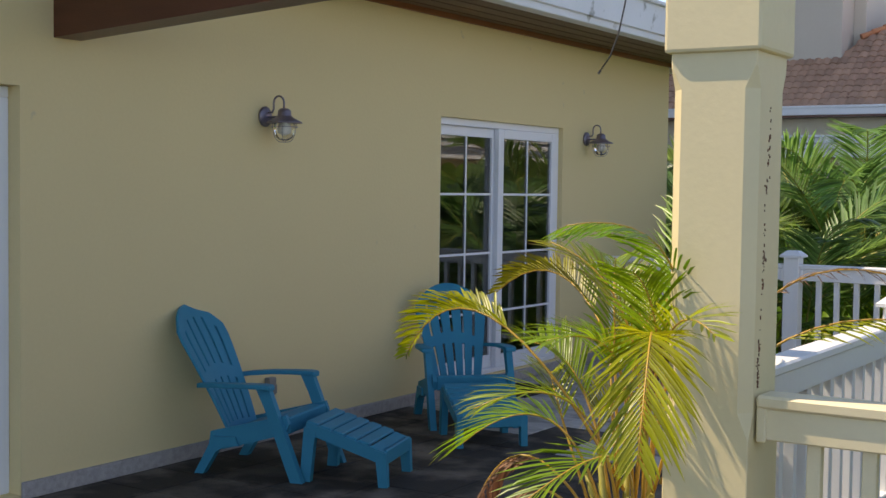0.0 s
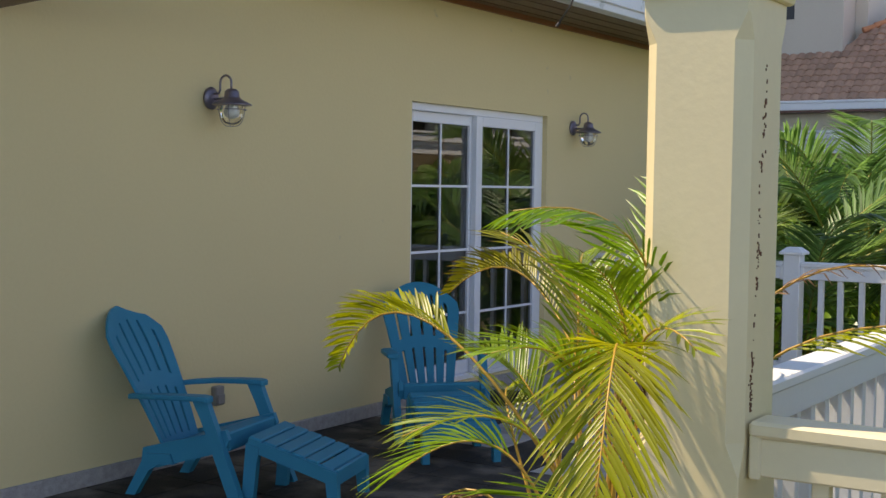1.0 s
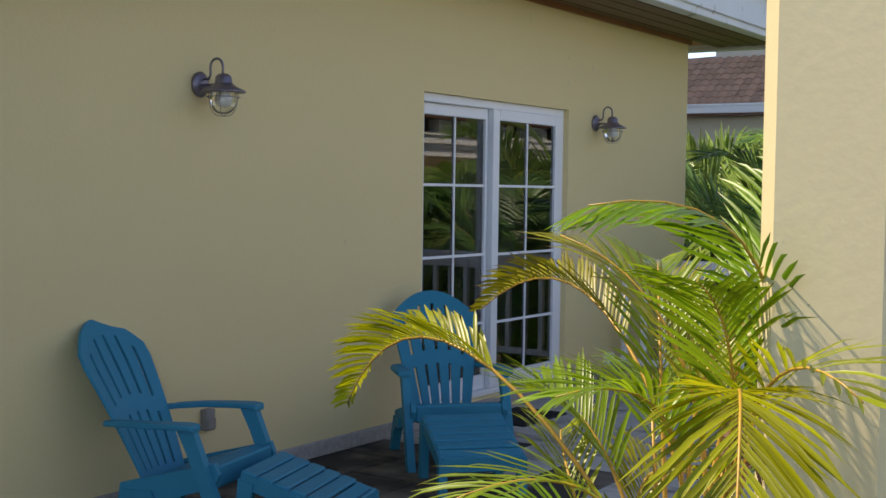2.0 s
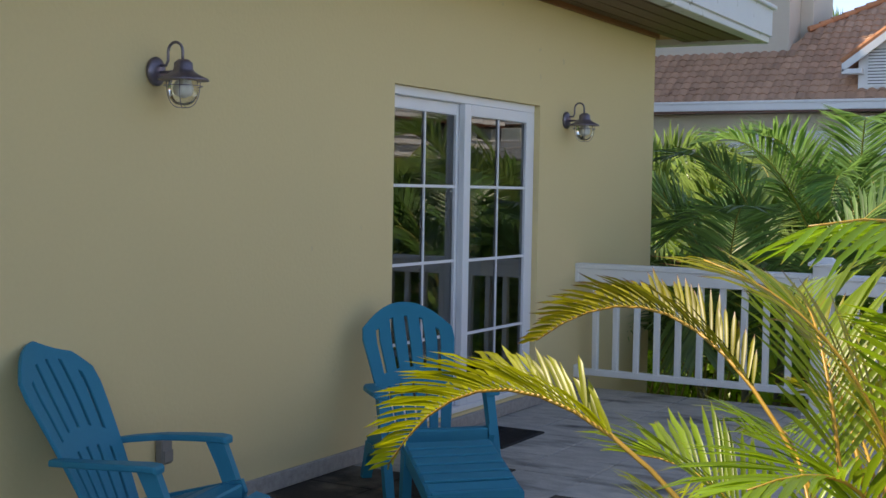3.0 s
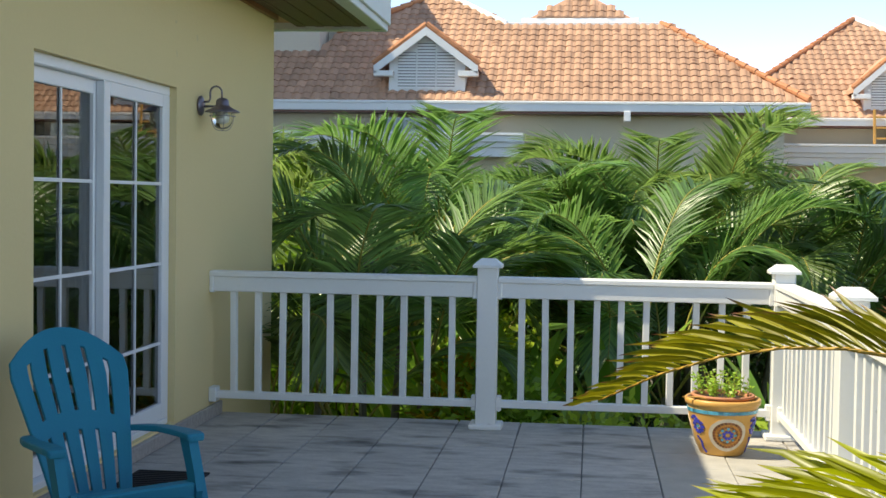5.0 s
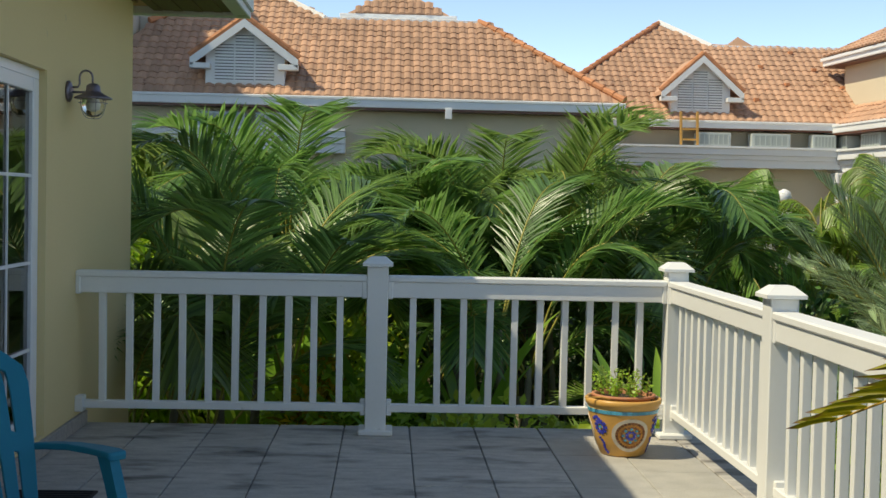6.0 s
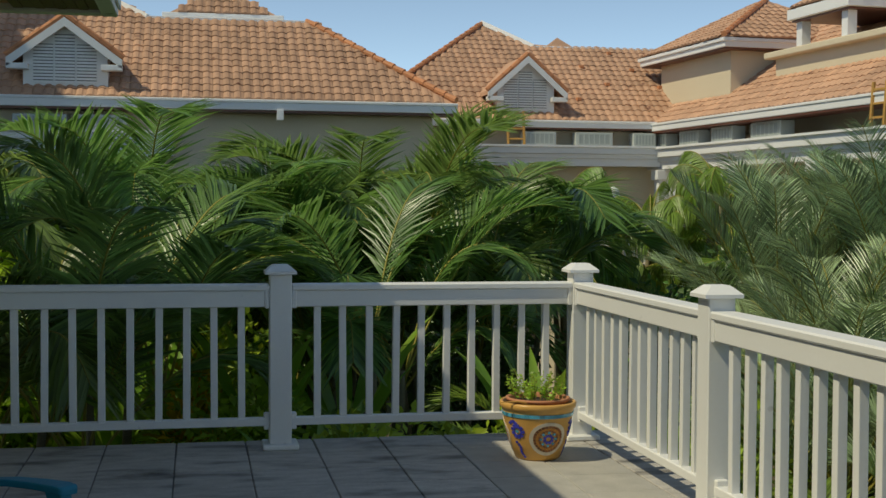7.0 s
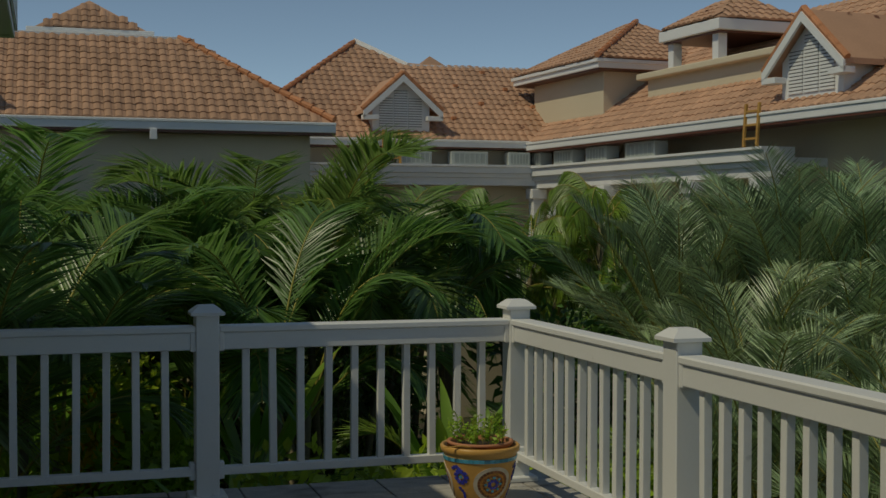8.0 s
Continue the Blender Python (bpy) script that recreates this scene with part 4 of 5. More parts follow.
GROUND = -3.2
DG = "tall dark green areca palm with arching fronds in the garden"
MG = "fresh green areca palm in dense planting"
SG = "grey green feathery date palm with thin leaflets"
KINDS = {
    "a": palm_kind(1, 19, 2.9, 3.5, 0.52, 52, 0.0185, L_PALM, 0.02, 0.15, 0.20, up=(0.80, 1.48), label=DG, sag=1.0, forward=0.85, stems=4, spread=0.40, reach=0.36),
    "b": palm_kind(2, 20, 2.3, 3.0, 0.46, 46, 0.0170, L_PALM2, 0.10, 0.15, 0.24, up=(0.65, 1.48), label=MG, sag=0.80, forward=0.85, stems=4, spread=0.45, reach=0.38),
    "c": palm_kind(3, 16, 3.2, 3.3, 0.60, 56, 0.0200, L_PALM, 0.0, 0.15, 0.22, stems=3, up=(0.95, 1.50), label=DG, sag=1.1, forward=0.85, spread=0.35, reach=0.34),
    "d": palm_kind(4, 26, 1.8, 2.3, 0.42, 44, 0.0180, L_PALM2, 0.16, 0.2, 0.6, up=(0.2, 1.45), label="yellowing areca palm with dry lower fronds", forward=0.7, sag=0.8, stems=5, spread=0.6),
    "s": palm_kind(5, 38, 2.3, 2.9, 0.40, 60, 0.0066, L_SILVER, 0.01, 0.25, 0.16, stems=1, spread=0.05, up=(0.55, 1.56), name="date_palm", label=SG, sag=0.35, forward=1.0, reach=0.32),
    "t": palm_kind(6, 36, 2.0, 2.6, 0.36, 56, 0.0064, L_SILVER, 0.01, 0.25, 0.16, stems=1, spread=0.05, up=(0.50, 1.56), name="date_palm", label=SG, sag=0.38, forward=1.0, reach=0.32),
    "w": palm_kind(7, 46, 1.4, 3.7, 0.30, 46, 0.0125, L_FRESH, 0.0, -0.5, 0.8, stems=5, spread=0.6, up=(-0.1, 1.4), label="bright green palm with hanging leaflets", sag=1.2, forward=0.6, reach=0.45),
}
# where the palms stand: kind, x, y, scale, turn
PALMS = []
rnd = random.Random(2024)
for row, (y, x0, step, size) in enumerate(((14.9, -9.4, 2.1, 0.72), (16.5, -10.2, 2.0, 0.88), (18.4, -10.6, 2.0, 1.00), (20.6, -11.4, 2.1, 1.05), (23.0, -12.4, 2.4, 1.08), (25.8, -12.8, 2.8, 1.1))):
    x = x0
    while x < -4.9 + 0.235 * (y - 3.8) - (0.0 if y < 18 else 0.5):
        kind = rnd.choice("aabcc" if y > 15 else "bbda")
        PALMS.append((kind, x + rnd.uniform(-0.4, 0.4), y + rnd.uniform(-0.5, 0.5), size * rnd.uniform(0.80, 1.10) * (0.94 if x < -6.5 else 1.0), rnd.uniform(0, 360)))
        x += step
PALMS += [
    ("c", -7.0, 18.6, 1.22, 33), ("c", -8.3, 20.4, 1.24, 160), ("a", -4.5, 17.4, 1.10, 75), ("c", -3.2, 18.0, 1.15, 310), ("a", -2.1, 19.0, 1.07, 60), ("a", -1.5, 18.2, 1.12, 130), ("a", -2.4, 16.2, 0.96, 200), ("c", -0.3, 19.5, 1.16, 15), ("c", -5.75, 14.15, 1.0, 250), ("a", -4.95, 13.95, 1.0, 20), ("d", -3.4, 14.2, 0.66, 95), ("d", -1.9, 14.6, 0.70, 170), ("b", -0.8, 15.4, 0.72, 260), ("d", -4.0, 15.8, 0.74, 300),
    ("w", 2.2, 28.6, 1.28, 0), ("w", 3.55, 29.4, 1.26, 90), ("w", 5.15, 29.8, 1.20, 180), ("w", 6.6, 29.6, 1.36, 250), ("w", 7.9, 31.0, 1.32, 300), ("w", 1.0, 27.0, 1.22, 40),
    ("b", -0.4, 14.6, 0.66, 10), ("s", 2.1, 16.8, 1.0, 60), ("t", 1.5, 14.2, 0.98, 120), ("s", 2.9, 15.6, 1.04, 200), ("s", 3.6, 18.2, 1.06, 280), ("t", 2.6, 14.2, 1.0, 330),
    ("s", 3.8, 15.6, 1.10, 45), ("s", 4.2, 17.8, 1.10, 140), ("s", 5.4, 16.4, 1.15, 220), ("s", 5.8, 19.0, 1.12, 310), ("s", 7.0, 17.6, 1.2, 15), ("t", 0.6, 12.6, 0.90, 95), ("s", 7.6, 20.6, 1.18, 175),
    ("t", 1.9, 12.4, 0.95, 250), ("s", 3.4, 12.8, 1.02, 350), ("s", 4.9, 13.6, 1.08, 30), ("t", 0.7, 10.6, 0.90, 75), ("t", 2.2, 10.4, 0.96, 155), ("s", 3.9, 10.6, 1.02, 235), ("s", 6.4, 13.0, 1.14, 315),
    ("t", 0.9, 8.6, 0.88, 55), ("s", 2.6, 8.2, 0.98, 115), ("t", 0.8, 6.6, 0.88, 195), ("s", 2.4, 6.2, 0.96, 275), ("s", 4.6, 7.6, 1.04, 355), ("b", 3.6, 20.6, 0.92, 20), ("b", 5.6, 22.4, 0.92, 200), ("b", 7.2, 24.0, 0.9, 70),
    ("a", 9.0, 12.4, 1.2, 30), ("b", 9.2, 9.0, 1.2, 110), ("a", 8.4, 5.4, 1.2, 190), ("c", 11.0, 7.0, 1.25, 260), ("b", 10.6, 3.4, 1.2, 330), ("a", 7.6, 1.0, 1.15, 70),
    ("a", -10.5, 44.0, 2.1, 10), ("c", -12.5, 46.0, 2.2, 120), ("a", -9.0, 48.0, 2.1, 250),
]
for x in range(5):
    PALMS.append((rnd.choice("bbd"), -3.4 + 0.95 * x + rnd.uniform(-.2, .2), 13.3 + rnd.uniform(-0.1, 0.6), rnd.uniform(0.60, 0.72), rnd.uniform(0, 360)))
for y in (7.6, 9.2, 10.8):
    PALMS.append(("b", -0.3 + rnd.uniform(-.2, .2), y, rnd.uniform(0.62, 0.72), rnd.uniform(0, 360)))
used = set()
for kind, x, y, s, turn in PALMS:
    aside = (x + 4.6) / (y - 4.15) if y > 14.5 else 0.0
    if kind != "w" and 0.315 < aside < 0.44 and y < 32 and x > 0:
        continue                            # the clearing before the garden balcony
    if kind in "abc" and 14.2 < y < 17.2 and 0.7 < s < 0.95 and x < -0.9:
        continue                            # sunny gaps above the low planting
    if kind in "abcd" and y < 17.6 and (x < -7.0 or (x < -4.6 and s < 1.0)):
        continue                            # open ground round the bright shrubs
    if kind in "st":
        s = 1.14 * (0.5 * s + 0.5) * min(1.05, max(0.8, 0.8 + ((x + 4.25) / (y - 3.0) - 0.36) * 1.2))
        s = min(s, 1.0 if y < 13 else 1.08)
    m = pose(x, y, GROUND, 0, 0, turn) @ Matrix.Scale(s, 4)
    if kind in used:
        p = copy_thing(KINDS[kind], pose(x, y, GROUND, 0, 0, turn))
        p.scale = (s, s, s)
    else:
        used.add(kind)
        KINDS[kind].matrix_world = m


def shrub_mesh(name, seed, n, radius, height, leaf, size, ratio=0.4):
    """A rounded, uneven heap of single leaves round a few twigs."""
    rnd = random.Random(seed)
    g, tw = Geo(), Geo()
    lumps = [(rnd.uniform(-0.6, 0.6) * radius, rnd.uniform(-0.6, 0.6) * radius, rnd.uniform(0.35, 0.8) * height, rnd.uniform(0.35, 0.6)) for _ in range(9)]
    for x, y, z, r in lumps:
        tw.tube([(x * 0.2, y * 0.2, 0), (x * 0.6, y * 0.6, z * 0.6), (x, y, z)], 0.02, 5, 0.006)
    for k in range(n):
        x, y, z, r = lumps[k % 9]
        d = Vector((rnd.gauss(0, 1), rnd.gauss(0, 1), rnd.gauss(0.2, 1))).normalized()
        c = Vector((x, y, z)) + Vector((d.x * radius * r, d.y * radius * r, d.z * height * 0.4 * r)) * rnd.uniform(0.7, 1.08)
        way = (d + Vector((rnd.gauss(0, .5), rnd.gauss(0, .5), rnd.gauss(-0.1, .5)))).normalized()
        L = size * rnd.uniform(0.6, 1.3)
        w = way.orthogonal().normalized()
        w = (w * math.cos(k) + way.cross(w) * math.sin(k)) * L * ratio * 0.5
        g.add([c, c + way * L * 0.45 + w, c + way * L + Vector((0, 0, -0.2 * L)), c + way * L * 0.45 - w], [(0, 1, 2), (0, 2, 3)])
        g.tip += [0.1] * 4
    return g, tw


def shrub(name, seed, n, radius, height, leaf, size, label, ratio=0.4):
    g, tw = shrub_mesh(name, seed, n, radius, height, leaf, size, ratio)
    t = thing(name, Matrix.Identity(4), label, "shrub", "garden shrubs")
    part("twigs", tw, M_TRUNK, t, kind="stuff")
    part("foliage", g, leaf, t, kind="stuff")
    return t


S1 = shrub("shrub", 21, 2600, 1.5, 3.4, L_SHRUB, 0.17, "dense dark green leafy shrub in the garden")
S2 = shrub("shrub", 22, 2600, 0.9, 3.9, L_BRIGHT, 0.16, "bright yellow green leafy shrub below the terrace", 0.45)
rnd = random.Random(77)
spots = [(x + rnd.uniform(-.5, .5), y + rnd.uniform(-.5, .5), rnd.uniform(0.85, 1.25)) for x in range(-13, 10, 2) for y in (20, 23, 26)]
spots += [(x + rnd.uniform(-.4, .4), 18.2 + rnd.uniform(-.6, .6), rnd.uniform(0.6, 0.85)) for x in range(-9, 4, 2)]
spots += [(4 + rnd.uniform(-1, 1.5), y, rnd.uniform(0.6, 0.85)) for y in (5, 7.5, 10, 12.5, 15, 17.5)] + [(7.8, y, 0.95) for y in (4, 7, 10, 13, 16, 19, 22)]
spots = [q for q in spots if not (q[0] > 0 and q[1] > 14.5 and 0.315 < (q[0] + 4.6) / (q[1] - 4.15) < 0.45)]
for i, (x, y, s) in enumerate(spots):
    p = S1 if i == 0 else copy_thing(S1, Matrix.Identity(4))
    p.matrix_world = pose(x, y, GROUND, 0, 0, i * 67) @ Matrix.Scale(s, 4)
for i, (x, y, s) in enumerate(((-5.9, 16.6, 0.97), (-5.2, 16.9, 0.95), (-6.7, 16.9, 1.0), (-6.2, 17.6, 1.04), (-4.3, 16.6, 0.86), (-2.8, 12.8, 0.76), (-1.5, 12.8, 0.76), (-6.9, 15.9, 0.92), (-0.4, 13.0, 0.76), (-4.1, 14.2, 0.80), (-0.5, 10.2, 0.72), (-0.4, 8.2, 0.72))):
    p = S2 if i == 0 else copy_thing(S2, Matrix.Identity(4))
    p.matrix_world = pose(x, y, GROUND, 0, 0, i * 80) @ Matrix.Scale(s * 1.08, 4)


croton = shrub("croton", 23, 900, 0.42, 3.7, L_CROTON, 0.17, "yellow leaved croton shrub below the terrace", 0.42)
croton.matrix_world = pose(-4.3, 14.3, GROUND, 0, 0, 40)


def lily(m, seed, n, L):
    """A clump of long broad strap leaves."""
    rnd = random.Random(seed)
    t = thing("strap_leaf_plant", m, "large plant with long broad glossy green leaves", "plant", "broad leaved plants")
    for k in range(n):
        a, e = k * 2.4 + rnd.uniform(-.3, .3), rnd.uniform(0.7, 1.35)
        o = Vector((math.cos(a), math.sin(a), 0))
        ln = L * rnd.uniform(0.75, 1.1)
        p1 = (o * math.cos(e) + Vector((0, 0, math.sin(e)))) * ln * 0.65
        p2 = o * ln * 0.50 + Vector((0, 0, ln * math.sin(e) * 0.85))
        s = o.cross(Vector((0, 0, 1)))
        g = Geo()
        for j in range(9):
            u = j / 8
            c = p1 * (2 * u * (1 - u)) + p2 * u * u
            w = 0.040 * ln * (0.35 + 2.6 * u * (1 - u)) * (1 - u ** 6)
            g.v += [tuple(c + s * w + Vector((0, 0, 0.4 * w))), tuple(c), tuple(c - s * w + Vector((0, 0, 0.4 * w)))]
            g.tip += [u] * 3
            if j:
                b = (j - 1) * 3
                g.f += [(b, b + 1, b + 4, b + 3), (b + 1, b + 2, b + 5, b + 4)]
        part("leaf", g, L_BROAD, t, smooth=True)
    part("stalk", Geo().tube([(0, 0, -2.4), (0.02, 0, -1), (0, 0, 0.05)], 0.05, 7, 0.04), M_STEM, t, smooth=True)
    return t


lil = lily(pose(-4.5, 15.0, -1.0), 3, 14, 1.75)
for x, y, z, r in ((-3.7, 14.6, -0.9, 70), (-5.0, 15.6, -1.0, 150), (-2.9, 15.2, -1.0, 220), (-1.2, 14.6, -1.2, 40), (-3.3, 13.0, -1.5, 110)):
    copy_thing(lil, pose(x, y, z, 0, 0, r))

# ---- ground ----
g = Geo().add([(-900, -900, GROUND), (900, -900, GROUND), (900, 900, GROUND), (-900, 900, GROUND)], [(0, 1, 2, 3)])
structure("ground", g, M_SOIL, "dark garden soil with low green growth", "ground")

# ---- the houses across the garden ----
TILE_W, TILE_L = 0.24, 0.31


def clay_tile():
    """One barrel tile: x across, y up the slope, z out of the roof."""
    prof = [(-0.118, 0.0), (-0.08, 0.024), (-0.035, 0.036), (0.02, 0.033), (0.06, 0.012), (0.118, 0.003)]
    n = len(prof)
    vs = [(x, -0.02, z + 0.034) for x, z in prof] + [(x, TILE_L + 0.05, z + 0.004) for x, z in prof] + [(x, -0.02, 0.0) for x, z in prof]
    fs = [(i, i + 1, n + i + 1, n + i) for i in range(n - 1)] + [(2 * n + i, 2 * n + i + 1, i + 1, i) for i in range(n - 1)]
    return vs, fs


TILE_MESH = Geo().add(*clay_tile()).mesh("tile", M_ROOFTILE)


def tiled_face(house, origin, along, uphill, limits, vmax, singles, seed, base=None):
    """Lays a roof face: limits(v) gives the stretch along the eave that is tiled at v metres up the slope."""
    rnd = random.Random(seed)
    o, a, u = Vector(origin), Vector(along).normalized(), Vector(uphill).normalized()
    nrm = a.cross(u).normalized()
    if nrm.z < 0:
        nrm = -nrm
    vs, fs = clay_tile()
    rows = int(vmax / TILE_L)
    spots = []
    for r in range(rows):
        v = r * TILE_L
        lo, hi = limits(v + TILE_L * 0.5)
        for c in range(int(math.ceil(lo / TILE_W)), int(hi / TILE_W)):
            spots.append((c * TILE_W + TILE_W / 2, v))
    slope = Geo()
    n = 10
    left = [o + a * limits(vmax * i / n)[0] + u * vmax * i / n for i in range(n + 1)]
    right = [o + a * limits(vmax * i / n)[1] + u * vmax * i / n for i in range(n + 1)]
    slope.add(left + right, [(i, n + 1 + i, n + 2 + i, i + 1) for i in range(n)])
    roof = part("roof_face", slope, M_ROOFTILE, house, "orange clay barrel tile roof")
    mid = sum(s[0] for s in spots) / max(1, len(spots))
    order = sorted(spots, key=lambda s: abs(s[0] - mid) + s[1] * 0.6)
    rest = Geo()
    for k, (c, v) in enumerate(order):
        p = o + a * c + u * (v + rnd.gauss(0, 0.012)) + nrm * 0.012
        m = Matrix((( a.x, u.x, nrm.x, p.x), (a.y, u.y, nrm.y, p.y), (a.z, u.z, nrm.z, p.z), (0, 0, 0, 1))) @ pose(0, 0, 0, rnd.gauss(0, 0.8), rnd.gauss(0, 1.2), rnd.gauss(0, 1.2))
        if k < singles:
            t = part("tile", TILE_MESH, None, roof)
            t.matrix_basis = m
        else:
            rest.add(vs, fs, m)
    if rest.v:
        part("tiles", rest, M_ROOFTILE, roof, kind="stuff")
    return roof


def ridge_caps(house, p, q, material=M_REDTILE, r=0.085):
    p, q = Vector(p), Vector(q)
    n = max(2, int((q - p).length / 0.34))
    g = Geo()
    for k in range(n):
        a, b = p.lerp(q, k / n), p.lerp(q, (k + 1.12) / n)
        g.tube([a + Vector((0, 0, 0.02)), b], r, 8, r * 0.82)
    return part("ridge_tiling", g, material, house, "red clay ridge tiles", kind="stuff")


def dormer(house, m, w=1.9, rise=0.70):
    """A small gabled dormer with a louvred vent, facing its local -y, foot of its front at the origin."""
    d = part("dormer", Geo().prism([(-w / 2, -0.3), (w / 2, -0.3), (w / 2, 0.72), (0, 0.72 + rise), (-w / 2, 0.72)], 0.0, 2.6, m), M_HWHITE, house, "white gabled dormer with a louvred vent")
    ov = 0.34
    for s in (-1, 1):
        g = Geo()
        x1, z1 = s * (w / 2 + ov), 0.72 - ov * rise / (w / 2)
        zt = 0.72 + rise
        g.add([(0, -0.25, zt + 0.02), (x1, -0.25, z1 + 0.02), (x1, 2.6, z1 + 0.02), (0, 2.6, zt + 0.02), (0, -0.25, zt + 0.14), (x1, -0.25, z1 + 0.14), (x1, 2.6, z1 + 0.14), (0, 2.6, zt + 0.14)],
              [(0, 1, 2, 3), (4, 7, 6, 5), (0, 4, 5, 1), (1, 5, 6, 2), (2, 6, 7, 3)], m)
        part("dormer_roof", g, M_ROOFTILE, d)
        b = Geo().add([(0, -0.30, zt - 0.12), (x1, -0.30, z1 - 0.12), (x1, -0.30, z1 + 0.09), (0, -0.30, zt + 0.09), (0, -0.24, zt - 0.12), (x1, -0.24, z1 - 0.12), (x1, -0.24, z1 + 0.09), (0, -0.24, zt + 0.09)],
                      [(0, 1, 2, 3), (4, 7, 6, 5), (0, 4, 5, 1), (1, 5, 6, 2), (2, 6, 7, 3), (0, 3, 7, 4)], m)
        part("bargeboard", b, M_HWHITE, d)
        x0 = s * w / 2
        a, c = sorted((x0 - s * 0.14, x1))
        part("eave_return", Geo().box(a, c, -0.30, 0.0, z1 - 0.16, z1 - 0.03, 0.01, m), M_HWHITE, d)
        caps = Geo()
        for k in range(5):
            caps.tube([m @ Vector((x1 * (k / 5), -0.22, zt + (z1 - zt) * k / 5 + 0.17)), m @ Vector((x1 * (k + 1.1) / 5, -0.22, zt + (z1 - zt) * (k + 1.1) / 5 + 0.17))], 0.075, 7)
        part("verge_tiles", caps, M_REDTILE, d, kind="stuff")
    for k in range(3):
        x0, x1 = -w * 0.38 + k * w * 0.255, -w * 0.38 + k * w * 0.255 + w * 0.235
        xm = abs((x0 + x1) / 2)
        top = 0.78 + rise * (1 - xm / (w / 2)) * 0.62 - 0.06
        lou = Geo()
        n = int((top - 0.02) / 0.075)
        for j in range(n):
            lou.box(x0, x1, -0.035, 0.0, 0.02 + j * 0.075, 0.02 + j * 0.075 + 0.052, 0, m)
        part("louvre", lou, M_HWHITE, d, "white louvred shutter")
        part("louvre_gap", Geo().box(x0, x1, -0.008, -0.002, 0.02, 0.02 + n * 0.075, 0, m), M_DARK, d)
    return d


def gutter_line(house, p, q, h=0.25, d=0.16):
    p, q = Vector(p), Vector(q)
    w = (q - p)
    m = Matrix.Translation(p) @ pose(0, 0, 0, 0, 0, math.degrees(math.atan2(w.y, w.x)))
    L = w.length
    g = Geo().box(0, L, -d, 0, -h, 0, 0.02, m).box(0, L, -d - 0.03, -d, -0.07, -0.01, 0.008, m)
    part("gutter", g, M_HWHITE, house, "white box gutter")
    part("eave_board", Geo().box(0, L, -d + 0.02, 0.5, -h - 0.05, -h, 0, m), M_BROWN, house)


def ac_unit(m, w=1.0, h=0.34):
    t = thing("air_conditioner", m, "pale metal air conditioner unit on a roof ledge", "air conditioner", "air conditioners")
    part("casing", Geo().box(0, w, 0, 0.4, 0, h, 0.015), M_AC, t)
    part("grille", Geo().box(w * 0.08, w * 0.92, -0.008, 0.0, h * 0.15, h * 0.85), M_ACG, t)
    for k in range(7):
        x = w * 0.08 + w * 0.84 * k / 6
        part("grille_bar", Geo().box(x - 0.012, x + 0.012, -0.016, -0.008, h * 0.13, h * 0.87), M_AC, t)
    return t


def cornice(house, m, L, z0, z1):
    prof = ((-0.02, z0), (-0.02, z0 + 0.22), (-0.10, z0 + 0.23), (-0.10, z0 + 0.34), (-0.20, z0 + 0.36), (-0.20, z1 - 0.07), (-0.27, z1 - 0.06), (-0.27, z1), (0.6, z1), (0.6, z0))
    n = len(prof)
    g = Geo().add([m @ Vector((x, y, z)) for x in (0, L) for y, z in prof], [(k, k + n, (k + 1) % n + n, (k + 1) % n) for k in range(n)] + [tuple(range(n)), tuple(range(2 * n - 1, n - 1, -1))])
    part("cornice", g, M_HWHITE, house, "white moulded balcony cornice")


T = math.tan(radians(34.6))
C = math.cos(radians(34.6))
S = math.sin(radians(34.6))

# house A: faces the terrace
ha = thing("house", Matrix.Identity(4), "tan house with an orange tiled hip roof and white trim", "house", "tiled houses")


def front_limits_a(v):
    s = v * C                               # level run from the eave
    lo = -18.0 if s < 2.0 else (-10.25 if s < 2.9 else -10.0 + 1.3 * (s - 2.9))
    hi = 2.0 - s
    if s > 3.34:                            # above the ridge only the higher part on one side goes on
        hi = -5.5 - 1.9 * (s - 3.34) / 1.54
    return lo, hi


part("wall", Geo().box(-18.0, 1.5, 34.5, 44.0, GROUND, 3.75), M_HOUSE, ha)
tiled_face(ha, (0, 34.0, 3.90), (1, 0, 0), (0, C, S), front_limits_a, 4.88 / C, 300, 1)
tiled_face(ha, (2.0, 34.0, 3.90), (0, 1, 0), (-C, 0, S), lambda v: (v * C, 10 - v * C), 3.34 / C, 0, 2)
part("flat_roof", Geo().box(-7.4, -1.4, 37.45, 41.0, 5.6, 6.2), M_HWHITE, ha)
part("ridge_coping", Geo().box(-5.5, -1.34, 37.30, 37.50, 6.16, 6.27, 0.01), M_HWHITE, ha)
g = Geo().tube([(-5.45, 37.36, 6.24), (-7.4, 38.92, 7.36)], 0.10, 4)
part("parapet_coping", g, M_HWHITE, ha)
ridge_caps(ha, (2.0, 34.0, 3.97), (-1.34, 37.34, 6.25))
ridge_caps(ha, (-10.0, 36.9, 5.98), (-7.4, 38.9, 7.33))
part("roof_back", Geo().add([(-10.1, 36.9, 5.88), (-7.4, 38.88, 7.24), (-7.4, 42.5, 5.6), (-10.1, 42.5, 5.6)], [(0, 1, 2, 3)]), M_ROOFTILE, ha)
part("roof_step", Geo().box(-18.0, -10.2, 36.0, 37.0, 4.4, 5.3), M_REDTILE, ha)
gutter_line(ha, (-18.0, 33.98, 3.90), (2.0, 33.98, 3.90))
dormer(ha, pose(-7.2, 34.30, 4.20))
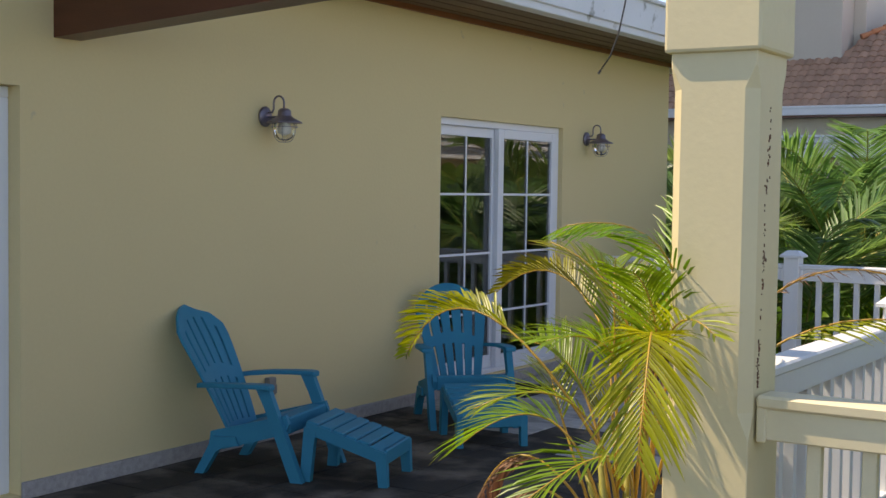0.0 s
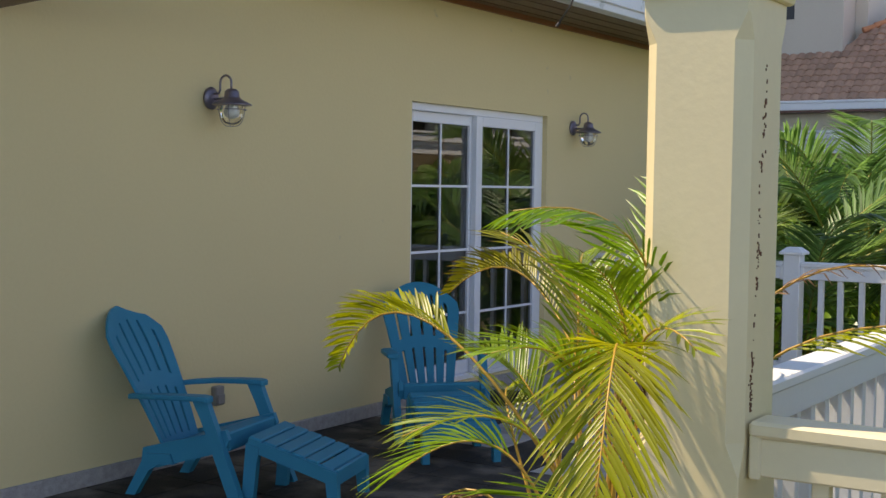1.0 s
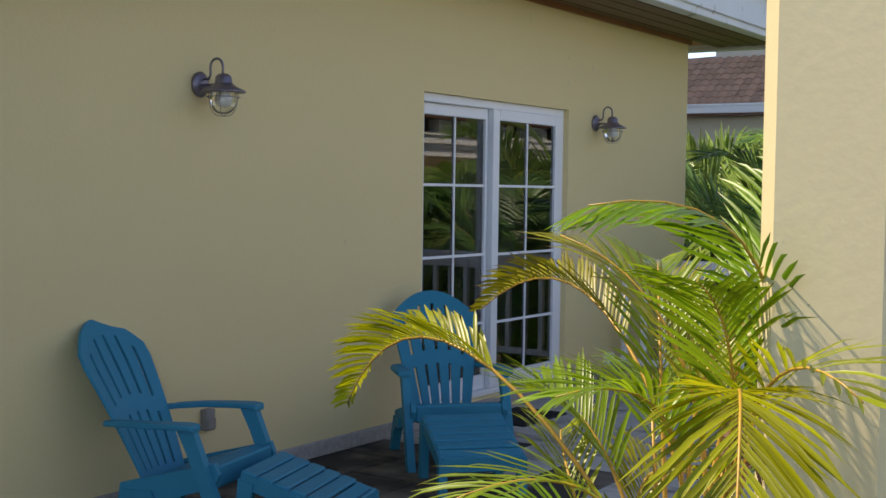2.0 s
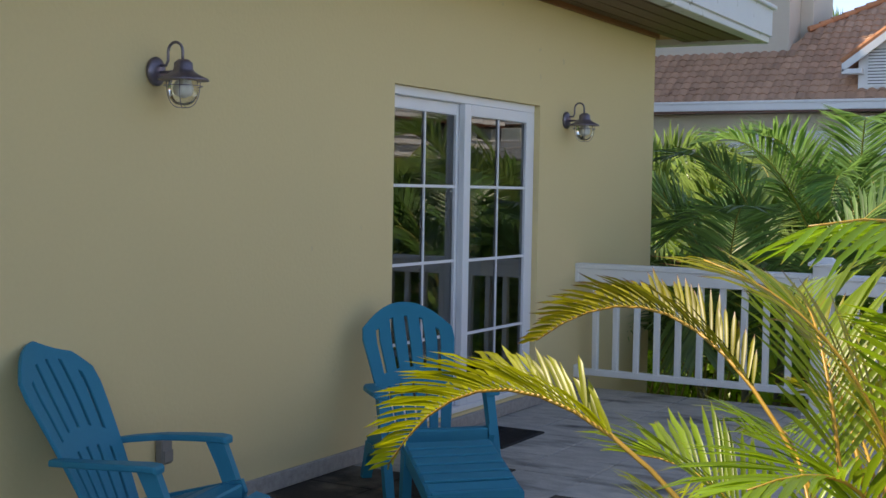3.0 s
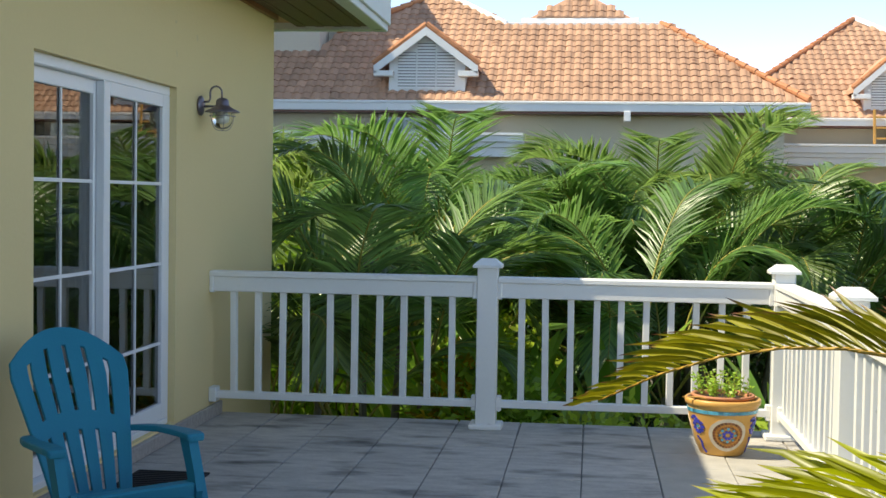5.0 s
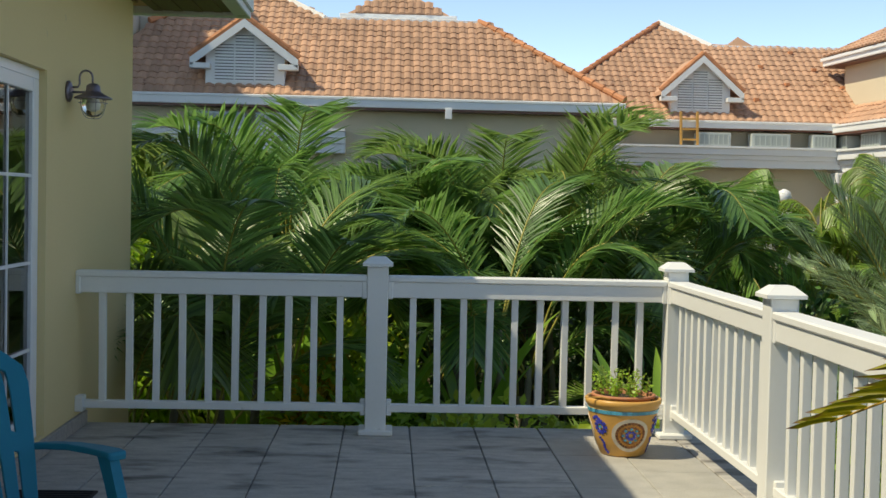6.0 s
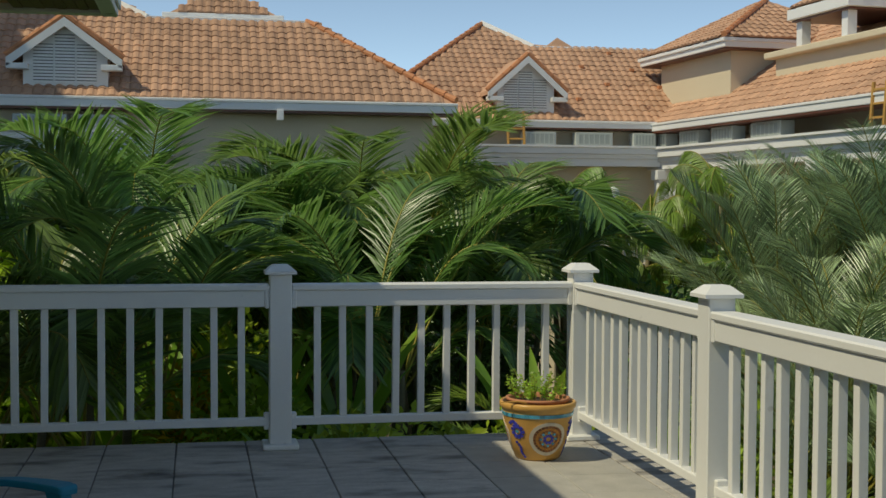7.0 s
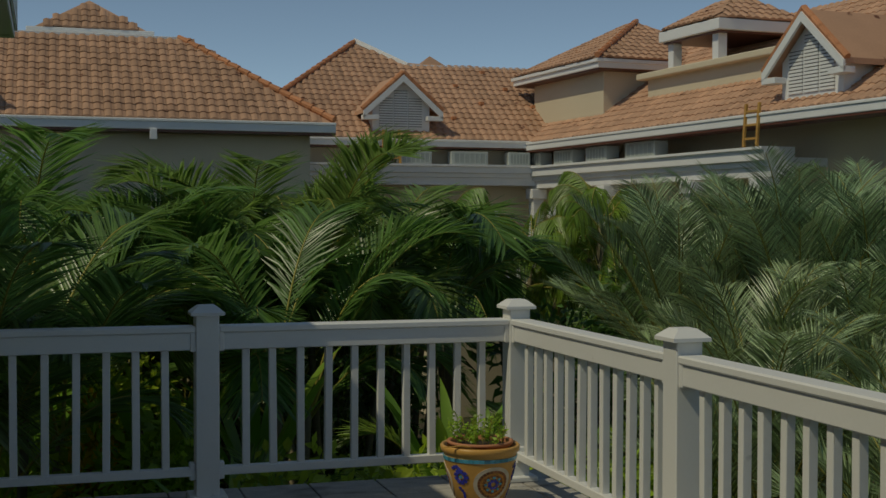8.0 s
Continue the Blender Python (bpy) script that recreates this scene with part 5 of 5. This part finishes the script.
part("downpipe_clip", Geo().box(-2.36, -2.20, 33.78, 33.98, 3.42, 3.66, 0.01), M_HWHITE, ha)
cornice(ha, pose(-11.5, 33.9, 0), 6.75, 2.55, 3.12)
# little roof lantern on the flat
part("cupola_base", Geo().box(-5.0, -2.0, 38.6, 41.0, 6.0, 6.55, 0.02).box(-5.12, -1.88, 38.5, 41.1, 6.45, 6.56, 0.02), M_HWHITE, ha)
g = Geo().add([(-4.9, 38.55, 6.56), (-2.1, 38.55, 6.56), (-2.1, 41.0, 6.56), (-4.9, 41.0, 6.56), (-3.5, 39.8, 7.5)], [(0, 1, 4), (1, 2, 4), (2, 3, 4), (3, 0, 4)])
part("cupola_roof", g, M_ROOFTILE, ha)
tiled_face(ha, (-3.5, 38.55, 6.57), (1, 0, 0), (0, 1.25, 0.94), lambda v: (-1.4 + v * 0.9, 1.4 - v * 0.9), 1.5, 0, 5)
for x, w in ((-6.9, 1.1), (-8.35, 1.2)):
    ac_unit(pose(x, 33.95, 3.125), w, 0.36)
# tower of house A
ta = part("tower", Geo().box(-14.2, -10.3, 36.05, 40.2, 3.0, 10.4, 0.02).box(-14.3, -10.2, 35.95, 40.3, 9.6, 9.9, 0.02), M_TOWER, ha, "pale plastered tower rising through the roof")
part("tower_step", Geo().box(-10.3, -9.95, 37.2, 39.5, 3.0, 9.0, 0.02), M_TOWER, ta)
for x in (-11.95, -13.1):
    part("tower_window", Geo().box(x, x + 0.3, 36.03, 36.06, 6.3, 6.95), M_DARK, ta)

# an added block west of house A, unseen, only there to shade the roof
part("west_wing", Geo().box(-24.0, -16.3, 22.0, 36.0, GROUND, 16.4, 0.02), M_TOWER, ha)

# house B: farther, beyond the corner
hb = thing("house", Matrix.Identity(4), "tan house with an orange tiled roof and a white dormer", "house", "tiled houses")


def front_limits_b(v):
    s = v * C
    lo = 0.1 + s
    hi = 13.0
    if s > 3.79:
        hi = 6.6 - 1.5 * (s - 3.79) / 1.23
    return lo, hi


part("wall", Geo().box(0.6, 12.0, 40.5, 50.0, GROUND, 3.75), M_HOUSE, hb)
tiled_face(hb, (0, 40.0, 3.95), (1, 0, 0), (0, C, S), front_limits_b, 5.0 / C, 300, 7)
tiled_face(hb, (0.1, 40.0, 3.95), (0, 1, 0), (C, 0, S), lambda v: (v * C, 10 - v * C), 5.0 / C, 0, 8)
part("flat_roof", Geo().box(5.2, 13.0, 43.9, 48.0, 5.9, 6.5), M_HWHITE, hb)
part("ridge_coping", Geo().box(6.6, 13.0, 43.75, 43.95, 6.5, 6.62, 0.01), M_HWHITE, hb)
part("parapet_coping", Geo().tube([(6.6, 43.85, 6.6), (5.1, 45.05, 7.5)], 0.10, 4), M_HWHITE, hb)
ridge_caps(hb, (0.1, 40.0, 4.02), (5.1, 45.0, 7.46))
gutter_line(hb, (0.1, 39.98, 3.95), (10.2, 39.98, 3.95), 0.22)
dormer(hb, pose(5.40, 40.28, 4.25), 1.75, 0.78)
cornice(hb, pose(0.5, 39.6, 0), 9.6, 2.60, 3.20)
for x, y in ((8.3, 47.0), (11.0, 49.5)):
    g = Geo().add([(x - 1, y - 1, 6.5), (x + 1, y - 1, 6.5), (x + 1, y + 1, 6.5), (x - 1, y + 1, 6.5), (x, y, 7.35)], [(0, 1, 4), (1, 2, 4), (2, 3, 4), (3, 0, 4)])
    part("cupola_roof", g, M_ROOFTILE, hb)
rnd = random.Random(5)
for k in range(7):
    part("vent_tile", Geo().box(-0.07, 0.07, -0.05, 0.12, 0.0, 0.10, 0.01, pose(7.2 + 0.55 * k + rnd.uniform(-.2, .2), 40.9 + (k * 1.7 % 2.6), 3.95 + (0.98 + (k * 1.7 % 2.6)) * T, 0, 0, 0)), M_REDTILE, hb)
for x, w in ((6.8, 1.15), (5.2, 1.0), (8.6, 0.7)):
    ac_unit(pose(x, 39.75, 3.2), w, 0.4)

# house C: along the side, turned a little, with a tower and a roof pavilion
TURN = Matrix.Translation((10.28, 27.0, 0)) @ pose(0, 0, 0, 0, 0, 4) @ Matrix.Translation((-9.9, -27.0, 0))
hc = thing("house", TURN, "long tan house with tiled roof, tower and white roof pavilion", "house", "tiled houses")
part("wall", Geo().box(11.4, 20.0, 12.0, 46.0, GROUND, 3.75), M_HOUSE, hc)
tiled_face(hc, (9.9, 0.0, 3.90), (0, 1, 0), (C, 0, S), lambda v: (14.0, 41.0), 4.6 / C, 300, 9)
part("roof_back", Geo().box(14.3, 20.0, 14.0, 41.0, 6.2, 7.0), M_HWHITE, hc)
gutter_line(hc, (9.88, 41.0, 3.90), (9.88, 14.0, 3.90), 0.24)
dormer(hc, pose(10.20, 26.95, 4.24, 0, 0, -90), 2.02, 0.86)
cornice(hc, pose(9.9, 45.0, 0, 0, 0, -90), 17.1, 2.52, 3.17)
part("porch_roof", Geo().box(9.93, 11.4, 27.95, 44.96, 2.75, 2.95), M_HWHITE, hc)
part("porch_floor", Geo().box(9.6, 11.4, 27.9, 45.0, -0.25, 0.0).box(9.6, 9.9, 27.9, 45, -0.6, -0.25), M_HOUSE, hc)
for y in (28.2, 31.0, 35.2, 39.6, 44.0):
    part("porch_column", Geo().box(9.75, 10.1, y - 0.17, y + 0.17, GROUND, 2.5, 0.02).box(9.68, 10.17, y - 0.24, y + 0.24, 2.2, 2.5, 0.02), M_HWHITE, hc)
balm = Geo().box(-0.025, 0.025, -0.025, 0.025, 0.1, 0.92).mesh("porch_baluster", M_HWHITE)
for y0, y1 in ((30.97, 35.03), (35.37, 39.43), (39.77, 43.8)):
    pr = part("porch_rail", Geo().box(9.85, 9.98, y0, y1, 0.9, 1.0).box(9.88, 9.95, y0, y1, 0.1, 0.16), M_HWHITE, hc)
    for k in range(22):
        o = part("porch_baluster", balm, None, pr)
        o.location = (9.915, y0 + (y1 - y0) * (k + 1) / 23, 0)
tc = part("tower", Geo().box(10.8, 15.6, 37.05, 41.6, 3.5, 5.95, 0.02), M_HOUSE, hc, "tan plastered square tower")
part("tower_eave", Geo().box(10.36, 16.04, 36.56, 42.24, 5.84, 6.08, 0.02).box(10.3, 16.1, 36.5, 42.3, 6.0, 6.1, 0.01), M_HWHITE, tc)
part("tower_soffit", Geo().box(10.4, 16.0, 36.6, 42.2, 5.80, 5.838), M_BROWN, tc)
g = Geo().add([(10.3, 36.5, 6.11), (16.1, 36.5, 6.11), (16.1, 42.3, 6.11), (10.3, 42.3, 6.11), (13.1, 39.2, 7.62), (13.1, 39.7, 7.62)], [(0, 1, 4), (1, 2, 5, 4), (2, 3, 5), (3, 0, 4, 5)])
part("tower_roof", g, M_ROOFTILE, tc)
tiled_face(hc, (10.3, 39.4, 6.12), (0, 1, 0), (2.8, 0, 1.51), lambda v: (-2.85 + v * 0.86, 2.85 - v * 0.78), 3.2, 150, 13)
tiled_face(hc, (13.2, 36.5, 6.12), (1, 0, 0), (0, 2.8, 1.51), lambda v: (-2.85 + v * 0.86, 2.85 - v * 0.90), 3.2, 100, 14)
ridge_caps(hc, (10.3, 36.5, 6.16), (13.1, 39.2, 7.66))
# roof pavilion
pv = part("pavilion_base", Geo().box(11.3, 16.0, 29.6, 35.45, 4.4, 5.42, 0.02).box(11.06, 16.2, 29.4, 35.68, 5.40, 5.57, 0.03), M_HOUSE, hc, "low plastered parapet of the roof pavilion")
for x, y in ((11.32, 32.03), (11.32, 34.1), (13.5, 32.03), (13.5, 34.1)):
    part("pavilion_post", Geo().box(x - 0.13, x + 0.13, y - 0.13, y + 0.13, 5.56, 6.3, 0.01), M_HWHITE, pv)
part("pavilion_eave", Geo().box(11.0, 13.9, 31.6, 34.4, 6.26, 6.54, 0.02), M_HWHITE, pv)
part("pavilion_ceiling", Geo().box(11.1, 13.8, 31.7, 34.3, 6.21, 6.255), M_BROWN, pv)
g = Geo().add([(11.0, 31.6, 6.55), (13.9, 31.6, 6.55), (13.9, 34.4, 6.55), (11.0, 34.4, 6.55), (12.45, 33.0, 7.4)], [(0, 1, 4), (1, 2, 4), (2, 3, 4), (3, 0, 4)])
part("pavilion_roof", g, M_ROOFTILE, pv)
tiled_face(hc, (11.0, 33.0, 6.56), (0, 1, 0), (1.45, 0, 0.85), lambda v: (-1.38 + v * 0.82, 1.38 - v * 0.82), 1.65, 0, 15)
tiled_face(hc, (12.45, 31.6, 6.56), (1, 0, 0), (0, 1.4, 0.85), lambda v: (-1.42 + v * 0.84, 1.42 - v * 0.84), 1.62, 0, 16)
for y, w in ((40.5, 1.0), (38.6, 1.2), (36.6, 1.2), (34.4, 1.5)):
    ac_unit(TURN @ pose(10.0, y, 3.175, 0, 0, -90), w, 0.42)


def ladder(m, h):
    t = thing("wooden_ladder", m, "yellow wooden ladder leaning on the gutter", "ladder", "wooden ladders")
    for x in (-0.24, 0.24):
        part("rail", Geo().box(x - 0.035, x + 0.035, -0.03, 0.03, 0, h, 0.006), M_LADDER, t)
    for k in range(int(h / 0.3)):
        part("rung", Geo().box(-0.205, 0.205, -0.02, 0.02, 0.15 + 0.3 * k, 0.20 + 0.3 * k, 0.004), M_LADDER, t)
    return t


ladder(TURN @ pose(9.66, 28.35, 3.175, -4, 0, -90), 0.95)
ladder(pose(4.95, 39.6, 3.20, -8, 0, 0), 1.0)

# the garden balcony between the houses: wall, rail, and two pillars with lamps
gb = thing("garden_balcony", pose(0, 33.0, 0), "cream garden balcony with white balusters behind the palms", "balcony")
part("balcony_wall", Geo().box(4.2, 8.9, -0.1, 3.0, GROUND, -0.75, 0.02).box(4.2, 8.9, -0.22, 3.0, -0.30, 0.0, 0.02).box(4.2, 4.6, -0.1, 3.0, -0.75, -0.30).box(6.0, 6.4, -0.1, 3.0, -0.75, -0.30), M_HOUSE, gb)
balb = Geo().box(-0.03, 0.03, -0.03, 0.03, 0.12, 0.92).mesh("baluster", M_HWHITE)
for x0, x1 in ((4.25, 5.5), (5.86, 7.1), (7.48, 8.85)):
    br_ = part("balcony_rail", Geo().box(x0, x1, -0.08, 0.08, 0.9, 1.0, 0.01).box(x0, x1, -0.05, 0.05, 0.06, 0.14), M_HWHITE, gb)
    for k in range(9):
        o = part("baluster", balb, None, br_)
        o.location = (x0 + (x1 - x0) * (k + 1) / 10, 0, 0)
for x in (5.67, 7.29):
    t = thing("garden_pillar", pose(x, 33.0, 0), "white square pillar with a round globe on the garden balcony", "pillar", "garden pillars")
    part("shaft", Geo().box(-0.16, 0.16, -0.16, 0.16, 0, 1.28, 0.02), M_HWHITE, t)
    part("cap", Geo().box(-0.2, 0.2, -0.2, 0.2, 1.28, 1.36, 0.02), M_HWHITE, t)
    part("ball", Geo().lathe([(0.06, 1.36), (0.06, 1.52), (0.14, 1.60), (0.18, 1.72), (0.14, 1.85), (0.03, 1.91)], 16), M_HWHITE, t, smooth=True)

# ---- the floor's stone pavers, laid one by one ----
STEP = 0.418
rnd = random.Random(9)
PAVERS = [Geo().box(-STEP / 2 + 0.003, STEP / 2 - 0.003, -STEP / 2 + 0.003, STEP / 2 - 0.003, -0.02, 0.0, 0.004).mesh("paver", M_TILE), Geo().box(-STEP / 2 + 0.003, STEP / 2 - 0.003, -STEP / 2 + 0.003, STEP / 2 - 0.003, -0.02, 0.0, 0.004).mesh("paver", M_TILE_DIRTY_SHADED), Geo().box(-STEP / 2 + 0.003, STEP / 2 - 0.003, -STEP / 2 + 0.003, STEP / 2 - 0.003, -0.02, 0.0, 0.004).mesh("paver", M_TILE_CLEAN)]
cols = [(-3.94 + STEP * (k + 0.5)) for k in range(-3, 5)]
for cx in cols:
    for r in range(15):
        yy = 11.20 - STEP * (r + 0.5)
        # mouldy pavers with shade in their colour, likelier to the wall and low y
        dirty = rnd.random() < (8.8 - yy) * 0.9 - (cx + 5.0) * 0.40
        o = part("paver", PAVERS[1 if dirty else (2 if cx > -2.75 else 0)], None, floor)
        o.matrix_basis = pose(cx, 11.20 - STEP * (r + 0.5), rnd.gauss(-0.001, 0.0012), rnd.gauss(0, 0.15), rnd.gauss(0, 0.15), 0)
g, dirt = Geo(), Geo()
for k in range(-4, 6):
    x0, x1 = max(WX, -3.94 + STEP * k), min(-1.62, -3.94 + STEP * (k + 1))
    if x1 - x0 < 0.03:
        continue
    g.box(x0 + 0.005, x1 - 0.005, 11.205, 11.655, -0.02, -0.001, 0.004)
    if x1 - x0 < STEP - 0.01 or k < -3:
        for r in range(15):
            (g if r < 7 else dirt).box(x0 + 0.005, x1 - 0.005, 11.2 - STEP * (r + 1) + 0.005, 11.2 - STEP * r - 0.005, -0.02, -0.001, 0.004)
part("border_pavers", g, M_TILE, floor, kind="stuff")
g = dirt
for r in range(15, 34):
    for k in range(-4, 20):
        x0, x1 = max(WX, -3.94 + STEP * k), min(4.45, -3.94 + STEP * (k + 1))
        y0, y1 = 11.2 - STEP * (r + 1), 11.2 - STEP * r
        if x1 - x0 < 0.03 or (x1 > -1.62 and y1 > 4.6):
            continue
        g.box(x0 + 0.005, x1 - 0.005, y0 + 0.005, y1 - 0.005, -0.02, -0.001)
part("pavers", g, M_TILE_DIRTY_SHADED, floor, kind="stuff")
